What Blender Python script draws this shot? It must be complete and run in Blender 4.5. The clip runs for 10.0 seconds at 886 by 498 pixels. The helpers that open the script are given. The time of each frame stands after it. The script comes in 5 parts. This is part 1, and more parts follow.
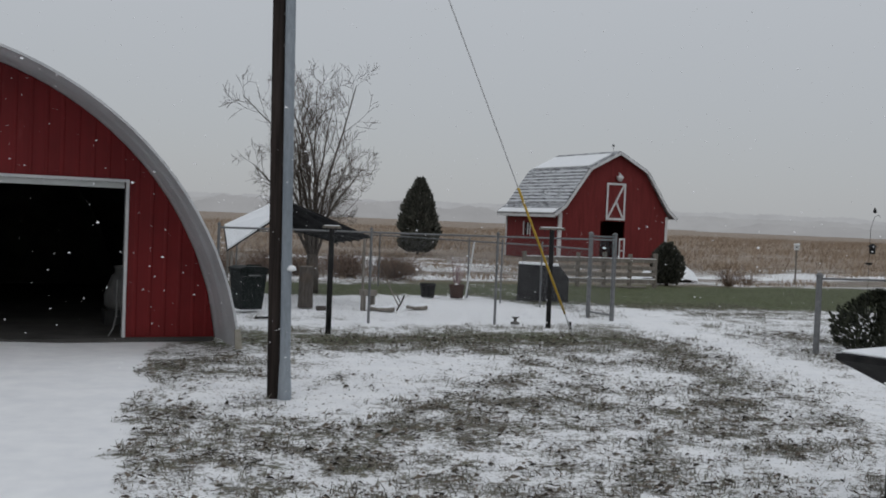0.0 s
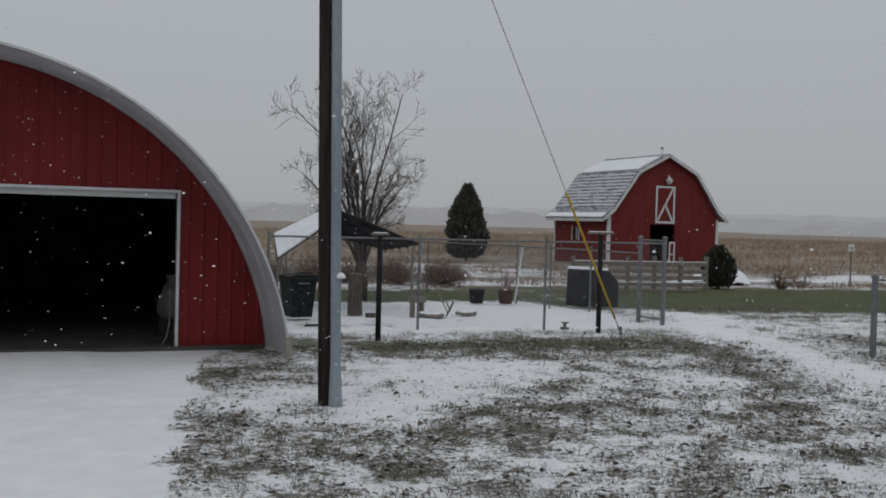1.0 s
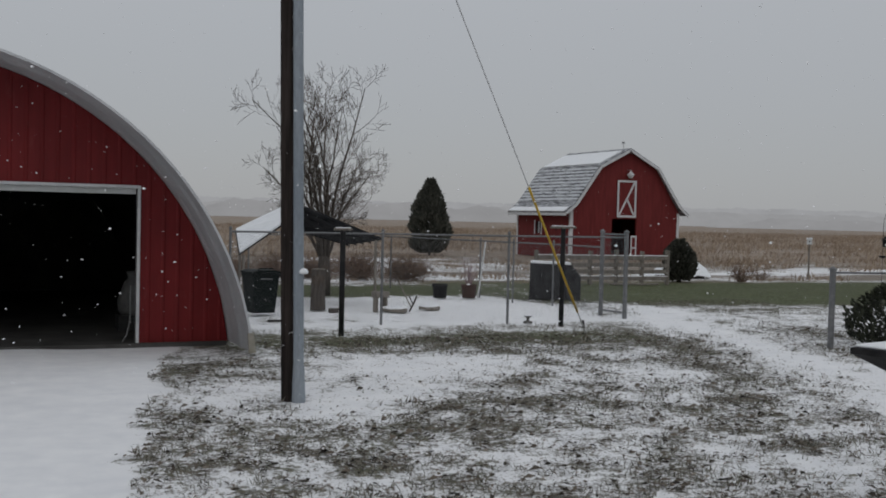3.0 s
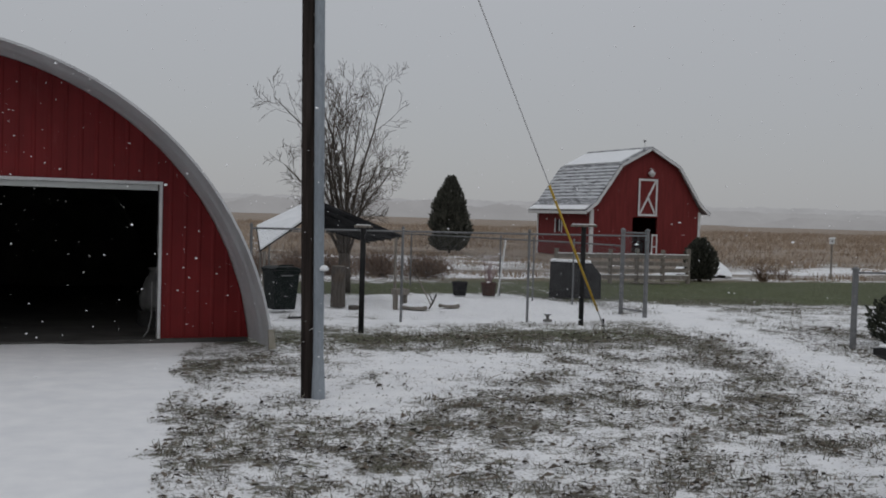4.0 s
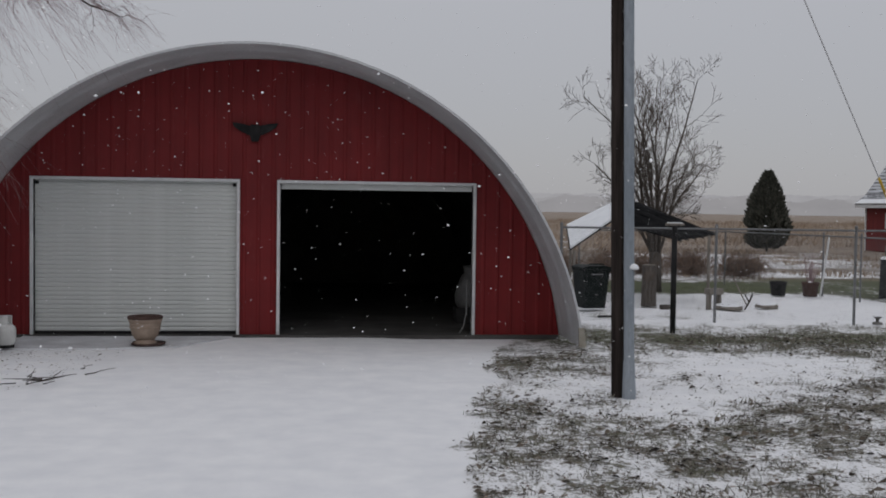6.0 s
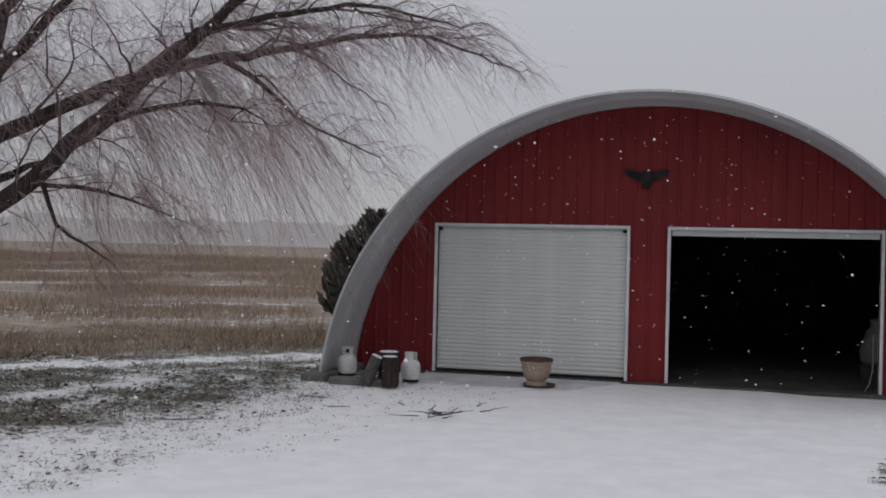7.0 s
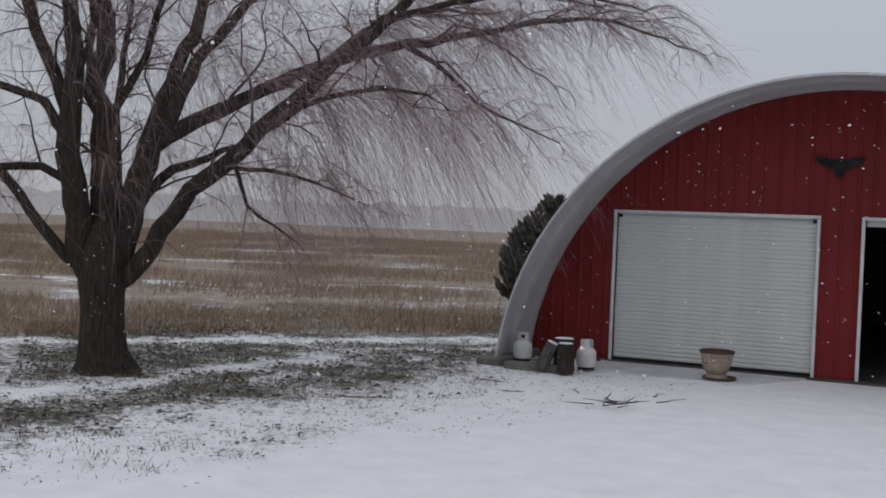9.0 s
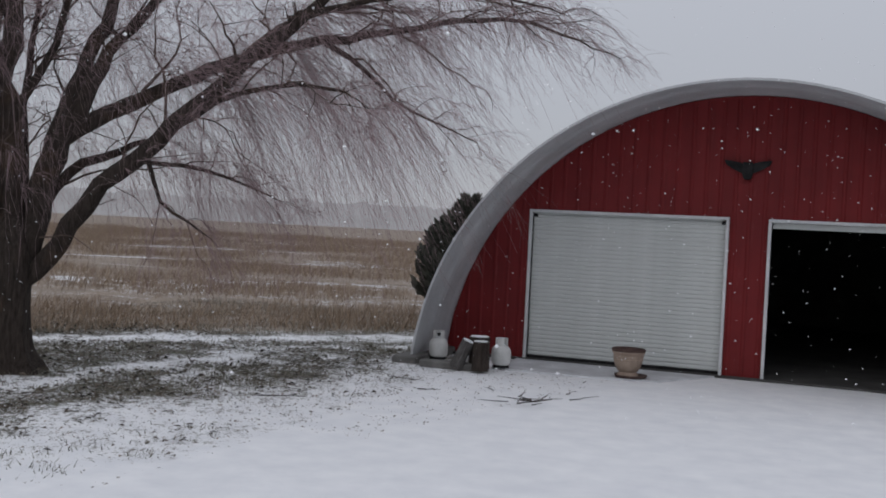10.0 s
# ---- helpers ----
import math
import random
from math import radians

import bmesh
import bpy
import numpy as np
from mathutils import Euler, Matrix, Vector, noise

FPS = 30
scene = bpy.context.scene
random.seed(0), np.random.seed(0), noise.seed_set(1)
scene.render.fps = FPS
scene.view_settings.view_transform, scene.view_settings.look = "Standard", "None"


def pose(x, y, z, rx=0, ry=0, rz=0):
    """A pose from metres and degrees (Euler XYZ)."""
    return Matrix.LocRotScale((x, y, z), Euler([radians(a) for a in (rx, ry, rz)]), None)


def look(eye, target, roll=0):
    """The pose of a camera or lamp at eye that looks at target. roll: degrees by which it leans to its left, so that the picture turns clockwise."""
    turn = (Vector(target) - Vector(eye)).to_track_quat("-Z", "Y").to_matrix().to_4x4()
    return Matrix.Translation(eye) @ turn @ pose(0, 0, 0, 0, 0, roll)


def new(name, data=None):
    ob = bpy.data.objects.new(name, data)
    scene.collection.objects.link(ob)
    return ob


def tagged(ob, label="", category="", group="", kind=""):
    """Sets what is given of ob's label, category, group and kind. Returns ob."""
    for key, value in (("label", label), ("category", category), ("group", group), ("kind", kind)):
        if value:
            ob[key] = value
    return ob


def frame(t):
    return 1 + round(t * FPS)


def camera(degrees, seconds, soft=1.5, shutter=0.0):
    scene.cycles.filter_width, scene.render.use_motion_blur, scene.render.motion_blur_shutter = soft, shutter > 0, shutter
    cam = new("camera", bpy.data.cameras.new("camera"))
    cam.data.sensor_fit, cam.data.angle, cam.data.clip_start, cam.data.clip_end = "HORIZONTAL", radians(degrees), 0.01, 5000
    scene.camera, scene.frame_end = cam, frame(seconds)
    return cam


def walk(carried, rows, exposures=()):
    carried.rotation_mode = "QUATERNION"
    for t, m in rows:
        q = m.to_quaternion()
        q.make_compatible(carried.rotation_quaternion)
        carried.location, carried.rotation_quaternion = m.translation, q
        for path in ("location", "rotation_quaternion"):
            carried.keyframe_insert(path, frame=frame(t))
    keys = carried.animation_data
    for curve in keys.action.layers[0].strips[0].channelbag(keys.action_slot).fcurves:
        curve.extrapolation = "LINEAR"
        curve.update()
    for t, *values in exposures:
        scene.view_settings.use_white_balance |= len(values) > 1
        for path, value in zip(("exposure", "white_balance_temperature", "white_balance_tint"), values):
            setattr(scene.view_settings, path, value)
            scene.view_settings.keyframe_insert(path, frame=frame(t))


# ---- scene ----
# ---- camera and its walk ----
cam = camera(45.5, 10.0, soft=1.8)
PATH = [
    (0.0, pose(0, 0, 2.09, 88.33, -2.34, -24.56)),
    (0.5, pose(0, 0, 2.09, 88.53, -1.72, -24.34)),
    (1.0, pose(0, 0, 2.09, 88.57, -1.54, -21.96)),
    (1.5, pose(0, 0, 2.09, 88.27, -1.55, -22.27)),
    (2.0, pose(0, 0, 2.09, 88.36, -0.88, -23.01)),
    (2.2, pose(0, 0, 2.09, 88.13, -0.91, -23.67)),
    (3.3, pose(0, 0, 2.09, 88.42, -1.47, -23.84)),
    (3.5, pose(0, 0, 2.09, 88.48, -1.56, -23.18)),
    (4.0, pose(0, 0, 2.09, 88.18, -1.63, -22.87)),
    (4.5, pose(0, 0, 2.09, 88.46, -1.92, -24.16)),
    (5.0, pose(0, 0, 2.09, 88.73, -1.63, -23.50)),
    (5.2, pose(0, 0, 2.09, 88.28, -1.56, -22.91)),
    (6.3, pose(0, 0, 2.09, 87.86, -0.85, 1.08)),
    (6.5, pose(0, 0, 2.09, 88.22, -1.16, 4.84)),
    (6.7, pose(0, 0, 2.09, 89.24, -1.59, 8.55)),
    (7.0, pose(0, 0, 2.09, 89.90, -1.30, 14.71)),
    (7.5, pose(0, 0, 2.09, 90.61, -0.88, 20.53)),
    (8.0, pose(0, 0, 2.09, 90.06, -1.36, 20.65)),
    (8.5, pose(0, 0, 2.09, 90.58, -1.54, 23.11)),
    (9.0, pose(0, 0, 2.09, 88.82, -2.30, 24.33)),
    (9.5, pose(0, 0, 2.09, 88.37, -3.16, 22.17)),
    (10.0, pose(0, 0, 2.09, 88.92, -2.86, 19.81)),
]
walk(cam, PATH, [(0.0, 0.12, 6500, 10), (1.0, -0.05, 6500, 10), (4.5, -0.05, 6600, 12), (6.3, 0.05, 6600, 14), (7.5, 0.15, 6600, 14), (9.0, 0.15, 6400, 14), (10.0, 0.15, 6350, 14)])

# ---- sky and light: a snowing overcast ----
world = bpy.data.worlds.new("overcast")
scene.world = world
world.use_nodes = True
wt = world.node_tree
wt.nodes.clear()
w_out = wt.nodes.new("ShaderNodeOutputWorld")
w_bg = wt.nodes.new("ShaderNodeBackground")
w_sky = wt.nodes.new("ShaderNodeTexSky")
w_sky.sky_type = "NISHITA"
w_sky.sun_disc = False
w_sky.sun_elevation, w_sky.sun_rotation = radians(35), radians(200)
w_mix = wt.nodes.new("ShaderNodeMix")
w_mix.data_type = "RGBA"
w_mix.inputs[0].default_value = 0.94
w_co = wt.nodes.new("ShaderNodeTexCoord")
w_sep = wt.nodes.new("ShaderNodeSeparateXYZ")
w_ramp = wt.nodes.new("ShaderNodeValToRGB")
w_ramp.color_ramp.elements[0].position, w_ramp.color_ramp.elements[0].color = 0.0, (3.5, 3.62, 3.8, 1)
w_ramp.color_ramp.elements[1].position, w_ramp.color_ramp.elements[1].color = 0.9, (6.0, 6.35, 6.8, 1)
mid = w_ramp.color_ramp.elements.new(0.22)
mid.color = (4.3, 4.5, 4.75, 1)
w_bg.inputs[1].default_value = 0.1
wt.links.new(w_co.outputs["Generated"], w_sep.inputs[0])
wt.links.new(w_sep.outputs[2], w_ramp.inputs[0])
wt.links.new(w_sky.outputs[0], w_mix.inputs[6])
wt.links.new(w_ramp.outputs[0], w_mix.inputs[7])
wt.links.new(w_mix.outputs[2], w_bg.inputs[0])
wt.links.new(w_bg.outputs[0], w_out.inputs[0])

sun = new("sun", bpy.data.lights.new("sun", "SUN"))
sun.data.energy, sun.data.angle, sun.data.color = 0.25, radians(60), (1.0, 0.97, 0.93)
sun.matrix_world = look((-8, -20, 20), (0, 0, 0))

# ---- materials ----


class Mat:
    """A procedural material: nodes on object coordinates, in metres."""

    def __init__(self, name, rough=0.8, metal=0.0):
        self.m = bpy.data.materials.new(name)
        self.m.use_nodes = True
        self.t = self.m.node_tree
        self.b = self.t.nodes["Principled BSDF"]
        self.b.inputs["Roughness"].default_value = rough
        self.b.inputs["Metallic"].default_value = metal
        self.b.inputs["Specular IOR Level"].default_value = 0.25
        self.co = self.node("ShaderNodeTexCoord").outputs["Object"]

    def node(self, kind):
        return self.t.nodes.new(kind)

    def link(self, a, b):
        self.t.links.new(a, b)

    def world_space(self):
        self.co = self.node("ShaderNodeNewGeometry").outputs["Position"]
        return self

    def noise(self, scale, detail=4.0, rough=0.6, stretch=(1, 1, 1), shift=0.0):
        mp = self.node("ShaderNodeMapping")
        mp.inputs["Scale"].default_value = stretch
        mp.inputs["Location"].default_value = (shift, shift * 1.7, shift * 0.6)
        n = self.node("ShaderNodeTexNoise")
        n.inputs["Scale"].default_value, n.inputs["Detail"].default_value, n.inputs["Roughness"].default_value = scale, detail, rough
        self.link(self.co, mp.inputs[0])
        self.link(mp.outputs[0], n.inputs["Vector"])
        return n.outputs["Fac"]

    def attr(self, name):
        a = self.node("ShaderNodeAttribute")
        a.attribute_name = name
        return a.outputs["Fac"]

    def ramp(self, fac, stops):
        r = self.node("ShaderNodeValToRGB")
        e = r.color_ramp.elements
        while len(e) < len(stops):
            e.new(0.5)
        for el, (pos, c) in zip(e, stops):
            el.position = pos
            el.color = (*c, 1) if isinstance(c, tuple) else (c, c, c, 1)
        self.link(fac, r.inputs[0])
        return r.outputs[0]

    def mix(self, fac, a, b, mode="MIX"):
        n = self.node("ShaderNodeMix")
        n.data_type, n.blend_type = "RGBA", mode
        for sock, v in ((0, fac), (6, a), (7, b)):
            if isinstance(v, (int, float)):
                n.inputs[sock].default_value = v if sock == 0 else (v, v, v, 1)
            elif isinstance(v, tuple):
                n.inputs[sock].default_value = (*v, 1)
            else:
                self.link(v, n.inputs[sock])
        return n.outputs[2]

    def math(self, op, a, b=0.0, clamp=False):
        n = self.node("ShaderNodeMath")
        n.operation, n.use_clamp = op, clamp
        for i, v in enumerate((a, b)):
            if isinstance(v, (int, float)):
                n.inputs[i].default_value = v
            else:
                self.link(v, n.inputs[i])
        return n.outputs[0]

    def bump(self, height, strength=0.4, distance=0.02):
        n = self.node("ShaderNodeBump")
        n.inputs["Strength"].default_value, n.inputs["Distance"].default_value = strength, distance
        self.link(height, n.inputs["Height"])
        self.link(n.outputs[0], self.b.inputs["Normal"])
        return self

    def colour(self, c):
        if isinstance(c, tuple):
            self.b.inputs["Base Color"].default_value = (*c, 1)
        else:
            self.link(c, self.b.inputs["Base Color"])
        return self

    def random(self):
        return self.node("ShaderNodeObjectInfo").outputs["Random"]

    def island(self):
        return self.node("ShaderNodeNewGeometry").outputs["Random Per Island"]


def two_tone(name, dark, light, scale=8, rough=0.8, metal=0.0, stretch=(1, 1, 1), grain=60, relief=0.3, depth=0.01):
    """Large patches and a fine grain of one surface."""
    m = Mat(name, rough, metal)
    big = m.ramp(m.noise(scale, 5, 0.6, stretch), [(0.3, dark), (0.7, light)])
    fine = m.noise(grain, 3, 0.7, stretch, 3.1)
    m.colour(m.mix(0.35, big, m.ramp(fine, [(0.3, 0.35), (0.7, 0.75)]), "OVERLAY"))
    m.bump(fine, relief, depth)
    return m.m


def red_siding():
    m = Mat("red painted ribbed steel", 0.55)
    big = m.ramp(m.noise(0.7, 4, 0.6), [(0.3, (0.125, 0.009, 0.010)), (0.7, (0.185, 0.014, 0.015))])
    streak = m.noise(2.5, 4, 0.65, (3.0, 1, 0.12), 5.0)
    c = m.mix(0.5, big, m.ramp(streak, [(0.25, 0.38), (0.75, 0.62)]), "OVERLAY")
    dust = m.ramp(m.noise(5.0, 6, 0.75, (1.5, 1, 0.3), 9.0), [(0.58, 0.0), (0.8, 0.25)])
    m.colour(m.mix(dust, c, (0.30, 0.10, 0.09)))
    m.bump(m.noise(14, 3, 0.6), 0.15, 0.01)
    return m.m


def galvanised():
    m = Mat("weathered galvanised steel", 0.6, 0.1)
    big = m.ramp(m.noise(1.4, 5, 0.6), [(0.3, (0.44, 0.45, 0.46)), (0.7, (0.56, 0.57, 0.58))])
    spangle = m.noise(35, 2, 0.5, (1, 1, 1), 2.0)
    c = m.mix(0.3, big, m.ramp(spangle, [(0.35, 0.4), (0.65, 0.62)]), "OVERLAY")
    rust = m.ramp(m.noise(3.0, 6, 0.7, (1, 1, 0.4), 7.0), [(0.66, 0.0), (0.8, 0.35)])
    m.colour(m.mix(rust, c, (0.22, 0.17, 0.13)))
    m.bump(m.noise(20, 3), 0.12, 0.01)
    return m.m


def ground_surface():
    """Thin snow over turf: bare says how much turf shows, green how fresh it is, dirt how brown."""
    m = Mat("thin snow over turf", 0.9).world_space()
    bare, green = m.attr("bare"), m.attr("green")
    patch = m.noise(1.3, 5, 0.62, (1, 1, 1))
    tuft = m.noise(5.5, 5, 0.72, (1, 1, 1), 4.0)
    speck = m.noise(15, 4, 0.75, (1, 1, 1), 8.0)
    frost = m.noise(34, 3, 0.7, (1, 1, 1), 14.0)
    h = m.math("ADD", m.math("MULTIPLY", patch, 0.18), m.math("ADD", m.math("MULTIPLY", tuft, 0.36), m.math("MULTIPLY", speck, 0.46)))
    edge = m.math("SUBTRACT", m.math("ADD", h, m.math("MULTIPLY", bare, 0.5)), 0.75)
    show = m.math("MULTIPLY", m.math("ADD", edge, m.math("MULTIPLY", m.math("SUBTRACT", frost, 0.5), 0.3)), 15.0, True)
    turf_brown = m.ramp(speck, [(0.36, (0.030, 0.025, 0.020)), (0.5, (0.095, 0.080, 0.063)), (0.66, (0.23, 0.20, 0.16))])
    turf_green = m.ramp(speck, [(0.36, (0.028, 0.036, 0.014)), (0.5, (0.075, 0.088, 0.038)), (0.68, (0.15, 0.158, 0.085))])
    mixg = m.math("ADD", green, m.math("MULTIPLY", m.math("SUBTRACT", m.noise(2.2, 4, 0.6, (1, 1, 1), 12.0), 0.5), 1.6), True)
    turf = m.mix(mixg, turf_brown, turf_green)
    straw = m.ramp(m.noise(0.9, 5, 0.7, (0.6, 1, 1), 30.0), [(0.3, (0.17, 0.125, 0.09)), (0.7, (0.32, 0.25, 0.185))])
    turf = m.mix(m.attr("dry"), turf, straw)
    # grains of snow lie in the bare turf too, less where it is fresh and green
    turf = m.mix(m.math("MULTIPLY", m.ramp(frost, [(0.48, 0.0), (0.68, 0.5)]), m.math("SUBTRACT", 1.0, green)), turf, (0.60, 0.59, 0.575))
    snow = m.ramp(m.noise(2.6, 5, 0.6, (1, 1, 1), 20.0), [(0.3, (0.76, 0.765, 0.78)), (0.7, (0.87, 0.87, 0.87))])
    m.colour(m.mix(show, snow, turf))
    m.bump(m.math("MULTIPLY", show, m.math("ADD", m.math("MULTIPLY", tuft, 0.6), m.math("MULTIPLY", speck, 0.5))), 0.5, 0.04)
    return m.m


def snow_lying():
    m = Mat("lying snow", 0.85)
    m.colour(m.ramp(m.noise(6, 5, 0.6), [(0.3, (0.76, 0.78, 0.80)), (0.7, (0.86, 0.87, 0.88))]))
    m.bump(m.noise(25, 4, 0.7), 0.4, 0.02)
    return m.m


def barn_roof():
    m = Mat("dark shingles under thin snow", 0.9)
    row = m.noise(3.5, 5, 0.7, (1, 0.3, 1.5))
    snowy = m.ramp(m.math("ADD", m.noise(5.0, 5, 0.75, (1, 0.25, 2.0), 6.0), m.math("MULTIPLY", row, 0.35)), [(0.56, 0.04), (0.86, 0.8)])
    dark = m.ramp(m.noise(18, 3), [(0.3, (0.035, 0.035, 0.038)), (0.7, (0.10, 0.10, 0.105))])
    m.colour(m.mix(snowy, dark, (0.72, 0.74, 0.77)))
    m.bump(m.noise(16, 4), 0.4, 0.02)
    return m.m


def bark(name, dark, light):
    m = Mat(name, 0.95)
    ridge = m.noise(9, 6, 0.7, (3.0, 3.0, 0.5))
    c = m.ramp(ridge, [(0.3, dark), (0.7, light)])
    rust = m.ramp(m.noise(1.3, 4, 0.6, (1, 1, 1), 5.0), [(0.55, 0.0), (0.75, 0.35)])
    c = m.mix(rust, c, (0.16, 0.085, 0.035))
    sep = m.node("ShaderNodeSeparateXYZ")
    m.link(m.node("ShaderNodeNewGeometry").outputs["Normal"], sep.inputs[0])
    lying = m.math("ADD", sep.outputs[2], m.math("MULTIPLY", m.math("SUBTRACT", m.noise(3.0, 5, 0.7, (1, 1, 1), 11.0), 0.5), 1.2))
    m.colour(m.mix(m.ramp(lying, [(0.86, 0.0), (1.0, 0.55)]), c, (0.62, 0.63, 0.65)))
    m.bump(ridge, 0.9, 0.06)
    return m.m


def islands(name, dark, light, rough=0.9):
    """Blades, needles and twigs, each of its own tone."""
    m = Mat(name, rough)
    m.colour(m.ramp(m.island(), [(0.0, dark), (1.0, light)]))
    return m.m


def snow_streaks():
    m = Mat("broken snow along shingle edges", 0.9)
    keep = m.ramp(m.noise(2.2, 5, 0.75, (1, 1, 3.0)), [(0.33, 0.0), (0.47, 1.0)])
    m.colour(m.mix(keep, (0.05, 0.05, 0.054), (0.62, 0.64, 0.67)))
    return m.m


MAT = dict(
    streak=snow_streaks(),
    red=red_siding(), steel=galvanised(), ground=ground_surface(), snow=snow_lying(), shingle=barn_roof(),
    barn_red=two_tone("red painted barn boards", (0.115, 0.016, 0.016), (0.17, 0.026, 0.025), 1.5, 0.8, 0, (4, 4, 0.4), 20),
    white=two_tone("white painted trim", (0.50, 0.51, 0.52), (0.64, 0.64, 0.64), 4, 0.6),
    door_white=two_tone("off-white roller door slats", (0.50, 0.52, 0.505), (0.60, 0.615, 0.595), 0.9, 0.5, 0, (0.4, 1, 1), 4, 0.03),
    concrete=two_tone("damp concrete", (0.09, 0.085, 0.08), (0.19, 0.185, 0.175), 2.0, 0.9),
    slush=two_tone("slushy concrete", (0.42, 0.42, 0.43), (0.68, 0.69, 0.71), 1.6, 0.8),
    # the next two hold the shade inside the garage in their colour
    shaded_floor=two_tone("garage floor concrete, shade in its tone", (0.035, 0.033, 0.031), (0.085, 0.082, 0.078), 1.2, 0.85),
    inner=two_tone("near-black garage inside, shade in its colour", (0.02, 0.02, 0.02), (0.05, 0.05, 0.05), 2.0, 0.9),
    pole_wood=two_tone("tarred pole wood", (0.012, 0.010, 0.009), (0.050, 0.040, 0.036), 5, 0.9, 0, (3, 3, 0.15), 40, 0.6),
    guard=two_tone("grey plastic cable guard", (0.20, 0.23, 0.26), (0.28, 0.31, 0.34), 2, 0.6, 0, (1, 1, 0.3), 30, 0.1),
    yellow=two_tone("yellow plastic sleeve", (0.42, 0.27, 0.03), (0.58, 0.38, 0.05), 6, 0.5),
    cable=two_tone("galvanised guy wire", (0.42, 0.42, 0.425), (0.56, 0.56, 0.565), 30, 0.5, 0.0),
    mesh_wire=two_tone("dull chain-link wire", (0.10, 0.10, 0.103), (0.18, 0.18, 0.183), 30, 0.5, 0.4),
    black=two_tone("dark painted steel", (0.012, 0.012, 0.013), (0.035, 0.034, 0.034), 6, 0.6),
    bin=two_tone("dark green plastic", (0.006, 0.009, 0.0085), (0.013, 0.017, 0.016), 5, 0.55),
    grey_pipe=two_tone("dull zinc pipe", (0.12, 0.122, 0.125), (0.21, 0.213, 0.218), 9, 0.55, 0.3),
    old_wood=two_tone("grey weathered wood", (0.12, 0.105, 0.09), (0.27, 0.245, 0.215), 6, 0.9, 0, (3, 3, 0.4), 50, 0.6),
    tank=two_tone("off-white painted steel tank", (0.52, 0.52, 0.50), (0.66, 0.66, 0.64), 7, 0.45),
    clay=two_tone("tan clay", (0.27, 0.205, 0.16), (0.37, 0.29, 0.23), 8, 0.8),
    clay_dark=two_tone("dark brown plastic pot", (0.05, 0.03, 0.026), (0.10, 0.06, 0.05), 8, 0.7),
    soil=two_tone("dark potting soil", (0.015, 0.012, 0.01), (0.05, 0.04, 0.03), 20, 1.0),
    tarp=two_tone("dark roofing sheet", (0.014, 0.014, 0.015), (0.045, 0.045, 0.047), 3, 0.85),
    bark=bark("willow bark", (0.014, 0.011, 0.009), (0.075, 0.058, 0.048)),
    bark_snowy=bark("grey bark flecked with snow", (0.03, 0.026, 0.022), (0.18, 0.17, 0.165)),
    bark_grey=bark("grey bark", (0.05, 0.042, 0.036), (0.15, 0.13, 0.115)),
    leaf_pale=islands("tan leaf scraps", (0.05, 0.04, 0.033), (0.36, 0.30, 0.25)),
    leaf=islands("dead leaves", (0.016, 0.013, 0.011), (0.17, 0.14, 0.11)),
    twig=islands("willow twigs", (0.17, 0.115, 0.118), (0.40, 0.295, 0.30)),
    mossy=two_tone("stained yellowish wood", (0.20, 0.18, 0.135), (0.33, 0.31, 0.27), 4, 0.9),
    scrub=islands("brown shrub stems", (0.10, 0.066, 0.05), (0.27, 0.19, 0.145)),
    twig_dark=islands("dark branchlets", (0.03, 0.022, 0.018), (0.11, 0.08, 0.066)),
    twig_grey=islands("grey brown twigs", (0.045, 0.036, 0.03), (0.12, 0.098, 0.082)),
    needles=islands("dark juniper needles", (0.038, 0.041, 0.034), (0.105, 0.105, 0.085)),
    holly=islands("dark glossy leaves", (0.012, 0.015, 0.009), (0.055, 0.06, 0.04), 0.6),
    blade=islands("turf blades", (0.075, 0.070, 0.052), (0.30, 0.285, 0.235)),
    straw=islands("dry prairie grass", (0.19, 0.138, 0.098), (0.42, 0.325, 0.24)),
    wrap=two_tone("milky plastic sheet", (0.09, 0.09, 0.09), (0.15, 0.15, 0.147), 5, 0.5),
    flake=two_tone("snowflake", (0.86, 0.86, 0.88), (0.92, 0.92, 0.93), 9, 0.8),
)




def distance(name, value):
    """Far woods: the falling snow's haze is painted in as a glowing grey."""
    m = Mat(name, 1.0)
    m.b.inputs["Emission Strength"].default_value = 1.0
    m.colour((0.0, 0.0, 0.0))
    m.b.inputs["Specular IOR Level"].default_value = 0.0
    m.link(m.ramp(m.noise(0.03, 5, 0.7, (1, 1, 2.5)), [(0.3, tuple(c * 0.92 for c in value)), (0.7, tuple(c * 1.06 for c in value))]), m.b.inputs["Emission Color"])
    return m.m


MAT["haze_pale"] = distance("farthest woods, glowing haze grey", (0.326, 0.334, 0.348))
MAT["haze_far"] = distance("far woods, glowing haze grey", (0.300, 0.306, 0.316))
MAT["haze_mid"] = distance("nearer woods, glowing haze grey", (0.280, 0.284, 0.293))
MAT["haze_near"] = distance("nearest woods, glowing haze grey", (0.266, 0.269, 0.277))


for key in ("black", "tarp", "bin", "pole_wood"):
    MAT[key].node_tree.nodes["Principled BSDF"].inputs["Specular IOR Level"].default_value = 0.06


